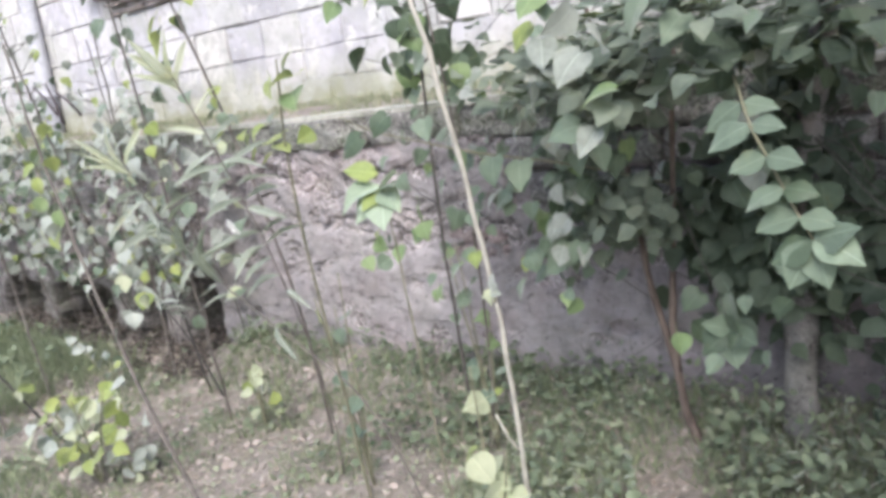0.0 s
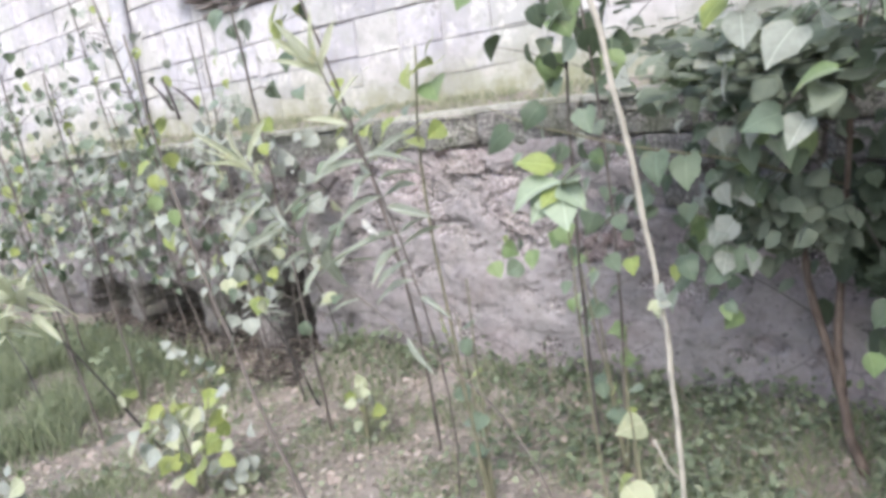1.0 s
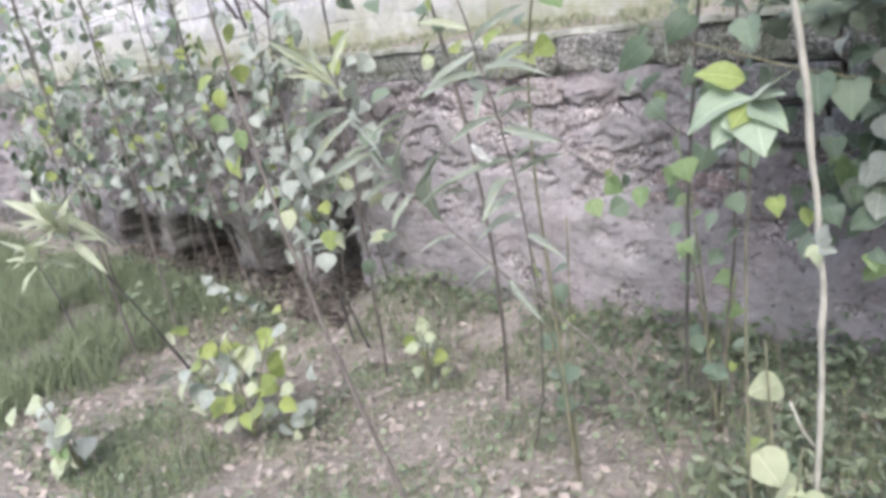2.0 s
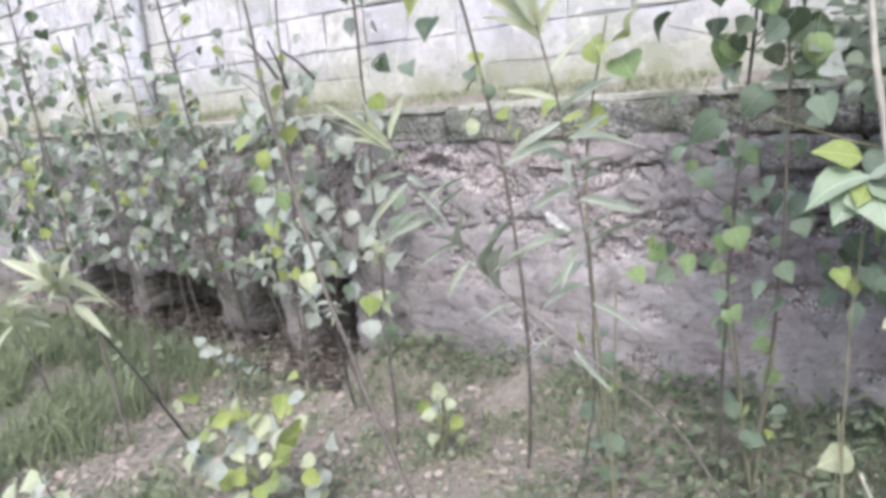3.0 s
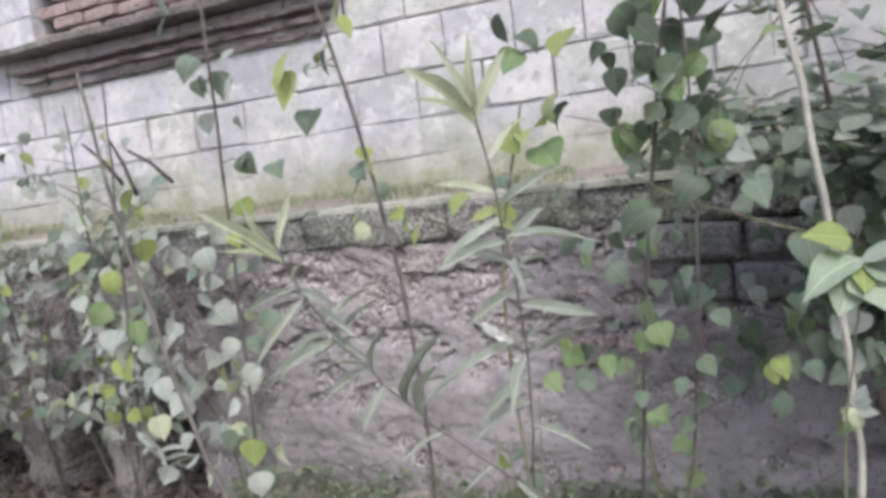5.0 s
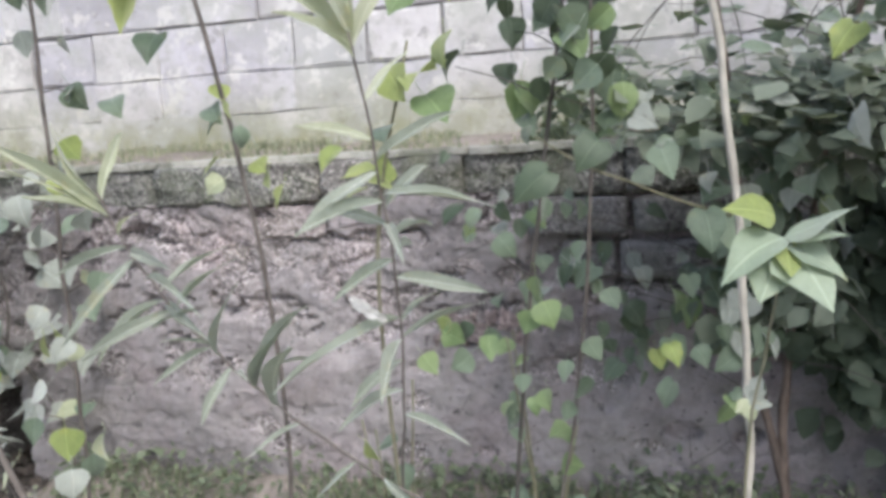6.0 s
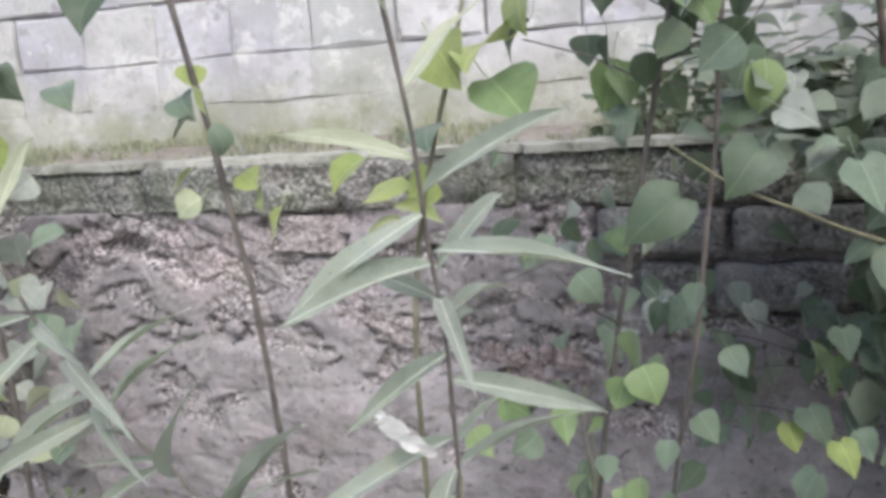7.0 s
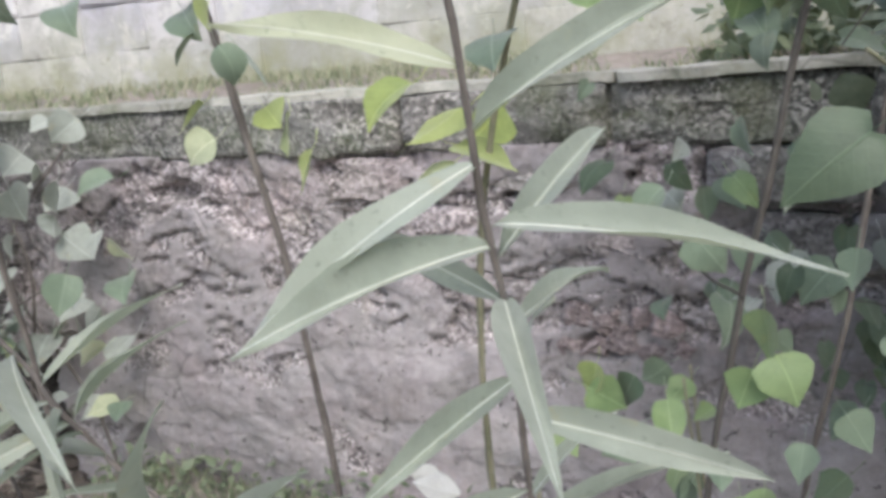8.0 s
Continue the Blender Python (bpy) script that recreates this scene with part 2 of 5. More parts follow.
def leaf_veins(nt, sides):
    """Midrib and slanting side veins on the leaf: x across, y along."""
    sep = nt.nodes.new("ShaderNodeSeparateXYZ")
    nt.links.new(local(nt), sep.inputs[0])
    across = maths(nt, "ABSOLUTE", sep.outputs[0])
    along = maths(nt, "SUBTRACT", maths(nt, "MULTIPLY", sep.outputs[1], 7.0), maths(nt, "MULTIPLY", across, 5.0))
    side = maths(nt, "ABSOLUTE", maths(nt, "SUBTRACT", maths(nt, "FRACT", along), 0.5))
    side = ramp(nt, side, [(0.0, grey(sides)), (0.10, grey(0.0))])
    rib = ramp(nt, across, [(0.0, grey(1.0)), (0.022, grey(0.0))])
    return mix(nt, 1.0, side, rib, "LIGHTEN")


def leaf_material(name, dark, light, rough=0.5, through_light=0.3, island=False, dust=0.35, sides=0.16):
    """A leaf: mottled, each with its own tint, some light passing through."""
    m, nt, bsdf = make_material(name, rough, 0.35)
    bsdf.inputs["Sheen Weight"].default_value = dust
    bsdf.inputs["Sheen Roughness"].default_value = 0.6
    p = coords(nt)
    if island:
        rnd = nt.nodes.new("ShaderNodeNewGeometry").outputs["Random Per Island"]
    else:
        rnd = nt.nodes.new("ShaderNodeObjectInfo").outputs["Random"]
    col = ramp(nt, rnd, [(0.0, dark), (1.0, light)])
    col = mix(nt, ramp(nt, noise_tex(nt, p, 45, 4), [(0.35, grey(0)), (0.75, grey(0.45))]), col, tuple(min(1, c * 1.35) for c in light))
    col = mix(nt, ramp(nt, noise_tex(nt, p, 160, 3), [(0.62, grey(0)), (0.75, grey(0.5))]), col, tuple(c * 0.5 for c in dark))
    relief = noise_tex(nt, p, 130, 4)
    if not island:
        veins = leaf_veins(nt, sides)
        col = mix(nt, mix(nt, 1.0, veins, grey(0.42), "MULTIPLY"), col, tuple(min(1, c * 1.9 + 0.03) for c in light))
        blotch = ramp(nt, noise_tex(nt, p, 22, 5, 0.7), [(0.60, grey(0)), (0.66, grey(0.35))])
        col = mix(nt, blotch, col, (light[0] * 1.1 + 0.03, light[1] * 0.95, light[2] * 0.6))
        relief = veins
    nt.links.new(col, bsdf.inputs["Base Color"])
    bump(nt, bsdf, (noise_tex(nt, p, 130, 4), 0.35, 0.002), (relief, 0.4, 0.002))
    trans = nt.nodes.new("ShaderNodeBsdfTranslucent")
    nt.links.new(mix(nt, 0.5, col, (0.24, 0.30, 0.09), "MIX"), trans.inputs[0])
    shade = nt.nodes.new("ShaderNodeMixShader")
    shade.inputs[0].default_value = through_light
    nt.links.new(bsdf.outputs[0], shade.inputs[1])
    nt.links.new(trans.outputs[0], shade.inputs[2])
    nt.links.new(shade.outputs[0], nt.nodes["Material Output"].inputs[0])
    return m


LEAF_DARK = leaf_material("leaf_dark_green", (0.036, 0.058, 0.034), (0.08, 0.112, 0.066), 0.5, 0.14, dust=0.1)
LEAF_MID = leaf_material("leaf_dull_green", (0.075, 0.112, 0.074), (0.155, 0.205, 0.138), 0.5, 0.2)
LEAF_PALE = leaf_material("leaf_dusty_green", (0.215, 0.24, 0.205), (0.37, 0.395, 0.35), 0.6, 0.25)
LEAF_LIME = leaf_material("leaf_lime", (0.20, 0.265, 0.07), (0.35, 0.40, 0.12), 0.5, 0.35)
LEAF_FRESH = leaf_material("leaf_fresh_green", (0.125, 0.20, 0.08), (0.215, 0.29, 0.125), 0.45, 0.3)
LEAF_MINT = leaf_material("leaf_mint_green", (0.20, 0.27, 0.178), (0.325, 0.39, 0.285), 0.5, 0.3)
LEAF_CREAM = leaf_material("leaf_pale_cream", (0.36, 0.40, 0.25), (0.50, 0.53, 0.36), 0.55, 0.35)
LEAF_LANCE = leaf_material("leaf_grey_green", (0.235, 0.27, 0.222), (0.365, 0.40, 0.335), 0.55, 0.4, sides=0.0)
LEAF_YOUNG = leaf_material("leaf_young_shoot", (0.43, 0.465, 0.31), (0.56, 0.585, 0.43), 0.5, 0.45, sides=0.0)
MIDRIB = leaf_material("leaf_midrib", (0.50, 0.53, 0.43), (0.60, 0.63, 0.52), 0.5, 0.2)
GRASS = leaf_material("grass_blade", (0.10, 0.135, 0.07), (0.25, 0.285, 0.16), 0.6, 0.25, island=True)
GRASS_DRY = leaf_material("dry_grass", (0.24, 0.235, 0.155), (0.38, 0.365, 0.26), 0.6, 0.25, island=True)
GROUND_LEAF = leaf_material("ground_weed_leaf", (0.06, 0.085, 0.05), (0.18, 0.215, 0.13), 0.5, 0.2, island=True, dust=0.15)
GROUND_MIXED = leaf_material("mixed_ground_leaf", (0.06, 0.09, 0.05), (0.22, 0.26, 0.16), 0.55, 0.2, island=True)
GROUND_PALE = leaf_material("pale_ground_leaf", (0.15, 0.18, 0.11), (0.31, 0.335, 0.23), 0.55, 0.25, island=True)
DEAD_LEAF = leaf_material("fallen_leaf", (0.14, 0.105, 0.085), (0.47, 0.395, 0.35), 0.8, 0.1, island=True)
# Brown litter toned near black, so its colour carries the hollows' shade.
SHADED_LITTER = leaf_material("shaded_litter", (0.03, 0.026, 0.022), (0.12, 0.10, 0.085), 0.8, 0.05, island=True, dust=0.0)
# One bush leaf in two tones: inner shade and outer light set by colour.
BUSH_LEAF_SHADED = leaf_material("bush_leaf_shaded", (0.028, 0.045, 0.030), (0.092, 0.12, 0.083), 0.55, 0.2, island=True, dust=0.05)
BUSH_LEAF_LIT = leaf_material("bush_leaf_lit", (0.06, 0.085, 0.062), (0.185, 0.215, 0.16), 0.55, 0.2, island=True, dust=0.1)
PETAL = leaf_material("white_petal", (0.68, 0.66, 0.62), (0.82, 0.80, 0.77), 0.7, 0.4)
PIPE = stone_material("grey_white_pipe", (0.40, 0.40, 0.43), (0.52, 0.52, 0.55), (0.60, 0.60, 0.63), stain=0.3)


# ---- building helpers ----
def mesh_of(name, verts, faces, mats, face_mats=None, smooth=True):
    me = bpy.data.meshes.new(name)
    me.from_pydata([tuple(v) for v in verts], [], faces)
    for m in mats if isinstance(mats, (list, tuple)) else [mats]:
        me.materials.append(m)
    if face_mats is not None:
        me.polygons.foreach_set("material_index", face_mats)
    me.polygons.foreach_set("use_smooth", [smooth] * len(faces))
    me.update()
    return me


def thing(name, place, label, category, group="", kind=""):
    ob = new(name)
    ob.location = place
    ob.empty_display_size = 0.1
    return tagged(ob, label, category, group, kind)


def part(name, data, parent, m=None, label=""):
    """A mesh under a thing, placed by its world pose m (identity: built in world space)."""
    ob = new(name, data)
    ob.parent = parent
    base = Matrix.Translation(parent.matrix_basis.translation)
    up = parent.parent
    while up:
        base = Matrix.Translation(up.matrix_basis.translation) @ base
        up = up.parent
    ob.matrix_basis = base.inverted() @ (m if m is not None else Matrix())
    return tagged(ob, label)


def fbm(x, y, z, octaves=4):
    return noise.fractal(Vector((x, y, z)), 1.0, 2.1, octaves)


def step(a, b, v):
    t = min(1.0, max(0.0, (v - a) / (b - a)))
    return t * t * (3 - 2 * t)


def tube(points, radii, sides=7, wobble=0.0, seed=0):
    """A tapering, slightly uneven tube along points."""
    pts = [Vector(p) for p in points]
    verts, faces = [], []
    side = Vector((1, 0, 0))
    for i, p in enumerate(pts):
        d = (pts[min(i + 1, len(pts) - 1)] - pts[max(i - 1, 0)]).normalized()
        side = (side - d * side.dot(d)).normalized()
        other = d.cross(side)
        for k in range(sides):
            a = 2 * math.pi * k / sides
            r = radii[i] * (1 + wobble * noise.noise(Vector((i * 0.7 + seed, k * 1.3, seed * 3.1))))
            verts.append(p + r * (math.cos(a) * side + math.sin(a) * other))
    for i in range(len(pts) - 1):
        for k in range(sides):
            j = (k + 1) % sides
            faces.append((i * sides + k, i * sides + j, (i + 1) * sides + j, (i + 1) * sides + k))
    faces.append(tuple(range(sides))[::-1])
    faces.append(tuple(range((len(pts) - 1) * sides, len(pts) * sides)))
    return verts, faces


def smooth_line(points, steps=5):
    """Points along a soft curve through the given ones."""
    p = [Vector(v) for v in points]
    p = [2 * p[0] - p[1]] + p + [2 * p[-1] - p[-2]]
    out = []
    for i in range(1, len(p) - 2):
        for k in range(steps):
            t = k / steps
            a, b, c, d = p[i - 1], p[i], p[i + 1], p[i + 2]
            out.append(0.5 * (2 * b + (c - a) * t + (2 * a - 5 * b + 4 * c - d) * t * t + (3 * b - a - 3 * c + d) * t ** 3))
    return out + [p[-2]]


def rounded_box(w, d, h, cut=0.012, cuts=2, rough=0.004, seed=0):
    """A box with softened, uneven edges, its middle at the origin."""
    n = cuts + 1
    ids, verts, faces = {}, [], []

    def vertex(i, j, k):
        key = (i, j, k)
        if key not in ids:
            u, v, s = (2 * i / n - 1), (2 * j / n - 1), (2 * k / n - 1)
            p = Vector((u * w / 2, v * d / 2, s * h / 2))
            edges = sum(abs(a) > 0.999 for a in (u, v, s))
            if edges > 1:
                p -= Vector((math.copysign(cut, u) if abs(u) > 0.999 else 0, math.copysign(cut, v) if abs(v) > 0.999 else 0,
                             math.copysign(cut, s) if abs(s) > 0.999 else 0)) * (0.5 if edges == 2 else 0.75)
            q = p * 9 + Vector((seed * 7.3, seed * 3.7, seed))
            p += Vector((noise.noise(q), noise.noise(q + Vector((9, 0, 0))), noise.noise(q + Vector((0, 9, 0))))) * rough
            ids[key] = len(verts)
            verts.append(p)
        return ids[key]

    for a in range(n):
        for b in range(n):
            for fixed in (0, n):
                quads = [[(fixed, a, b), (fixed, a + 1, b), (fixed, a + 1, b + 1), (fixed, a, b + 1)],
                         [(a, fixed, b), (a, fixed, b + 1), (a + 1, fixed, b + 1), (a + 1, fixed, b)],
                         [(a, b, fixed), (a + 1, b, fixed), (a + 1, b + 1, fixed), (a, b + 1, fixed)]]
                for q in quads:
                    face = tuple(vertex(*c) for c in q)
                    faces.append(face if fixed else face[::-1])
    return verts, faces


def worn_block(w, d, h, cut, seed):
    """A block with chipped front edges; the front looks to -y."""
    rng = random.Random(seed)
    verts, faces = [], []
    rings = ((d / 2, 0.0), (-d / 2 + cut, 0.0), (-d / 2, cut))
    for y, inset in rings:
        for sx, sz in ((-1, -1), (0, -1), (1, -1), (1, 0), (1, 1), (0, 1), (-1, 1), (-1, 0)):
            j = 1 if inset else 0.35
            verts.append(Vector((sx * (w / 2 - inset) + rng.gauss(0, 0.005) * j, y + rng.gauss(0, 0.002), sz * (h / 2 - inset) + rng.gauss(0, 0.005) * j)))
    verts.append(Vector((0, -d / 2 + rng.gauss(0, 0.002), 0)))
    for r in (0, 8):
        for k in range(8):
            n = (k + 1) % 8
            faces.append((r + k, r + n, r + 8 + n, r + 8 + k))
    faces += [(16 + k, 16 + (k + 1) % 8, 24) for k in range(8)]
    return verts, faces


def grid_mesh(name, xs, ys, at, mat):
    """A sheet over two lists of coordinates; at(a, b) gives the place."""
    verts = [at(a, b) for b in ys for a in xs]
    n = len(xs)
    faces = [(j * n + i, j * n + i + 1, (j + 1) * n + i + 1, (j + 1) * n + i) for j in range(len(ys) - 1) for i in range(n - 1)]
    return mesh_of(name, verts, faces, mat)


def spaced(a, b, gap):
    n = max(1, round((b - a) / gap))
    return [a + (b - a) * i / n for i in range(n + 1)]


# ---- the ground ----
WALL_Y, BLOCK_Y, LEDGE_Z = 4.0, 4.66, 1.42


def ground_z(x, y):
    z = 0.15 + 0.03 * step(2.6, 3.5, y)
    z += step(3.62, 4.0, y) * (0.19 - 0.15 * step(-3.55, -4.05, x))
    near = step(12, 6, abs(x + 2)) * step(-6, -1, y)
    z += near * (0.035 * fbm(x * 1.1, y * 1.1, 3.0) + 0.012 * fbm(x * 6, y * 6, 8.0))
    return z


far = [0.8, 1.5, 3, 6, 12, 25, 60, 150, 400]
xs = [-8.0 - f for f in reversed(far)] + spaced(-8, 2.0, 0.05) + [2.0 + f for f in far]
ys = [1.5 - f for f in reversed(far)] + spaced(1.5, 4.1, 0.04) + [4.6, 6, 9, 15, 30, 70, 180, 400]
ground = new("ground", grid_mesh("ground", xs, ys, lambda x, y: (x, y, ground_z(x, min(y, 4.1))), SOIL))
tagged(ground, "bare dry garden soil with crumbs and roots", "ground", kind="structure")

# ---- the low wall of rubble and mortar ----
HOLLOWS = [(-5.38, 0.22, 0.36, 0.30, 0.40), (-4.57, 0.32, 0.15, 0.42, 0.40), (-4.08, 0.30, 0.15, 0.42, 0.44), (-6.2, 0.25, 0.25, 0.25, 0.30), (-3.62, 0.42, 0.06, 0.07, 0.05),
           (-1.60, 0.56, 0.05, 0.025, 0.05), (-1.42, 0.55, 0.04, 0.025, 0.05), (-2.25, 0.83, 0.05, 0.03, 0.04), (-3.05, 0.93, 0.05, 0.03, 0.04),
           (-2.75, 1.20, 0.07, 0.02, 0.06), (-3.35, 1.19, 0.08, 0.025, 0.06), (-2.42, 1.16, 0.06, 0.03, 0.05), (-3.80, 1.05, 0.10, 0.03, 0.05)]


def skin_left(x, z, bare):
    """Whether the mortar skin still clings here: lobed patches, fewer where the wall is bare."""
    wx, wz = x + 0.04 * fbm(x * 6, z * 6, 2.0, 3), z + 0.03 * fbm(x * 7, z * 7, 12.0, 3)
    return fbm(wx * 3.9, wz * 7.6, 5.0, 5) + 0.46 - 0.46 * bare


def wall_relief(x, z):
    """How far the face stands out towards the garden, and whether the mortar skin is gone."""
    d = 0.016 * fbm(x * 1.6, z * 1.9, 1.0) + 0.002 * fbm(x * 30, z * 36, 9.0, 3)
    bare = step(0.68, 0.96, z + 0.12 * fbm(x * 2, z * 2, 4.0)) + 0.5 * step(-3.5, -4.0, x)
    bare = min(1.0, bare)
    skin = skin_left(x, z, bare)
    raw = skin < 0.0
    d += 0.010 * step(-0.015, 0.015, skin) + 0.006 * step(0.30, 0.33, skin) + 0.004 * step(0.62, 0.65, skin)
    if raw:
        near, spots = noise.voronoi(Vector((x * 8.5, z * 10.5, 0.5)))
        d += 0.004 * fbm(x * 42, z * 42, 1.0, 3) + 0.010 * noise.noise(spots[0] * 3.7) - 0.014 * step(0.16, 0.03, near[1] - near[0]) * bare
        if skin_left(x, z + 0.016, bare) > 0.03:
            d -= 0.010 * bare
    d -= 0.012 * bare * step(0.36, 0.46, fbm(x * 9, z * 14, 17.0, 3))
    d += 0.012 * step(0.80, 0.70, z) * step(-4.0, -3.4, x)
    if x > -2.06 and 1.0 < z < 1.28:
        d -= 0.04 * step(-2.06, -2.03, x)
    for hx, hz, rx, rz, deep in HOLLOWS:
        q = ((x - hx) / rx) ** 4 + ((z - hz) / rz) ** 4 if deep > 0.2 else ((x - hx) / rx) ** 2 + ((z - hz) / rz) ** 2
        if q < 2.0:
            d -= deep * step(1.5, 0.5, q + 0.8 * fbm(x * 13, z * 9, 7.0, 5))
    return d, raw


xs = spaced(-9.6, -6.5, 0.05) + spaced(-6.49, -4.3, 0.014) + spaced(-4.292, -1.0, 0.0075) + spaced(-0.98, 0.9, 0.03)
zs = spaced(0.02, 0.3, 0.014) + spaced(0.308, 1.285, 0.0075)
n = len(xs)
face_at = [wall_relief(x, z) for z in zs for x in xs]
verts = [(x, WALL_Y - face_at[j * n + i][0], z) for j, z in enumerate(zs) for i, x in enumerate(xs)]
faces = [(j * n + i, j * n + i + 1, (j + 1) * n + i + 1, (j + 1) * n + i) for j in range(len(zs) - 1) for i in range(n - 1)]
last = len(verts)
top = (len(zs) - 1) * n
verts += [(x, WALL_Y + 0.40, zs[-1]) for x in xs]


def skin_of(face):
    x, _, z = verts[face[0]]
    # Left foot of the wall: hollow shade painted as a darker stone.
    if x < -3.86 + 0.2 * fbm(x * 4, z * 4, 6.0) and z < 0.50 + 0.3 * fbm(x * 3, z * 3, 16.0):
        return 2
    if sum(face_at[k][1] for k in face) > 1:
        return 1
    # The right end gets the darker mortar, painted shade beside the bush.
    return 3 if x > -1.93 + 0.10 * fbm(x * 2, z * 3, 26.0) + 0.3 * step(0.75, 0.35, z) else 0


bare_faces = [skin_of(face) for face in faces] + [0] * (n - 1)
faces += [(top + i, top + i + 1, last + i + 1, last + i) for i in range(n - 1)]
wall_lower = new("wall_lower", mesh_of("wall_lower", verts, faces, [PLASTER, BARE, SHADED_GRIMY, SHADED_PLASTER], bare_faces))
tagged(wall_lower, "low retaining wall of rubble smeared with crumbling mortar", "wall", kind="structure")
for name, x0, x1 in (("wall_lower_end", -40.0, -9.6), ("wall_lower_end", 0.9, 30.0)):
    v, f = rounded_box(x1 - x0, 0.42, 1.40, 0.01, 2, 0.0)
    ob = new(name, mesh_of(name, [p + Vector(((x0 + x1) / 2, WALL_Y + 0.215, 0.72)) for p in v], f, PLASTER, smooth=False))
    tagged(ob, "weathered mortar face of the low wall", "wall", kind="structure")

# earth behind the low wall, carrying the grass
ledge = new("ledge", grid_mesh("ledge", [-40.0, -20.0] + spaced(-9, 2.5, 0.06) + [10.0, 30.0], spaced(WALL_Y + 0.10, BLOCK_Y + 0.05, 0.05),
            lambda x, y: (x, y, LEDGE_Z - 0.012 + 0.05 * step(4.2, 4.6, y) + 0.02 * fbm(x * 4, y * 4, 2.0) * step(4.1, 4.25, y)), SOIL))
tagged(ledge, "grassy strip of earth on the wall top", "ledge", kind="structure")

# ---- the block wall above ----
COURSES = [1.40, 1.605, 1.765, 1.972, 2.205, 2.42, 2.63, 2.84, 3.05, 3.26, 3.47]
OPEN_X, OPEN_Z = (-5.28, -3.26), (2.42, 3.47)


def box_verts(x0, x1, y0, y1, z0, z1):
    v, f = rounded_box(x1 - x0, y1 - y0, z1 - z0, 0.0, 0, 0.0)
    return [p + Vector(((x0 + x1) / 2, (y0 + y1) / 2, (z0 + z1) / 2)) for p in v], f


def joined(boxes):
    verts, faces = [], []
    for v, f in boxes:
        k = len(verts)
        verts += v
        faces += [tuple(i + k for i in face) for face in f]
    return verts, faces


core = joined([box_verts(-9.6, OPEN_X[0], BLOCK_Y + 0.014, BLOCK_Y + 0.22, 0.9, 3.47), box_verts(OPEN_X[1], 0.6, BLOCK_Y + 0.014, BLOCK_Y + 0.22, 0.9, 3.47),
               box_verts(OPEN_X[0], OPEN_X[1], BLOCK_Y + 0.014, BLOCK_Y + 0.22, 0.9, OPEN_Z[0])])
wall_upper = new("wall_upper", mesh_of("wall_upper", *core, JOINT, smooth=False))
tagged(wall_upper, "limewashed concrete block wall with dark open joints", "wall", kind="structure")
for x0, x1 in ((-40.0, -9.6), (0.6, 30.0)):
    ob = new("wall_upper_end", mesh_of("wall_upper_end", *box_verts(x0, x1, BLOCK_Y, BLOCK_Y + 0.22, 0.9, 3.9), WHITEWASH, smooth=False))
    tagged(ob, "limewashed block wall running on", "wall", kind="structure")
ob = new("wall_upper_top", mesh_of("wall_upper_top", *box_verts(-9.6, 0.6, BLOCK_Y, BLOCK_Y + 0.22, 3.47, 3.9), WHITEWASH, smooth=False))
tagged(ob, "limewashed top of the block wall", "wall", kind="structure")
room = joined([box_verts(-5.6, -2.9, BLOCK_Y + 0.9, BLOCK_Y + 1.0, 2.2, 3.46), box_verts(-5.7, -5.6, BLOCK_Y + 0.23, BLOCK_Y + 1.0, 2.2, 3.46),
               box_verts(-2.9, -2.8, BLOCK_Y + 0.23, BLOCK_Y + 1.0, 2.2, 3.46), box_verts(-5.7, -2.8, BLOCK_Y + 0.23, BLOCK_Y + 1.0, 3.46, 3.56),
               box_verts(-5.7, -2.8, BLOCK_Y + 0.23, BLOCK_Y + 1.0, 2.1, 2.2)])
tagged(new("wall_inside", mesh_of("wall_inside", *room, MORTAR, smooth=False)), "sooty dark room behind the broken opening", "wall", kind="structure")


# ---- leaves ----
def leaf_rows(kind):
    """Half widths along a leaf of length 1."""
    if kind == "heart":
        return [(-0.10, 0.20), (0.0, 0.36), (0.13, 0.46), (0.30, 0.48), (0.50, 0.39), (0.70, 0.25), (0.87, 0.105), (1.0, 0.004)]
    if kind == "poplar":
        return [(0.0, 0.12), (0.04, 0.31), (0.15, 0.455), (0.32, 0.50), (0.52, 0.42), (0.70, 0.28), (0.86, 0.12), (1.0, 0.006)]
    if kind == "oval":
        return [(0.0, 0.03), (0.10, 0.18), (0.26, 0.32), (0.44, 0.35), (0.62, 0.285), (0.78, 0.175), (0.91, 0.072), (1.0, 0.004)]
    return [(s, 0.5 * math.sin(math.pi * s ** 0.75) ** 0.8 * (1 - 0.25 * s) + 0.004) for s in (0, 0.06, 0.14, 0.24, 0.36, 0.48, 0.60, 0.72, 0.83, 0.92)] + [(1.0, 0.002)]


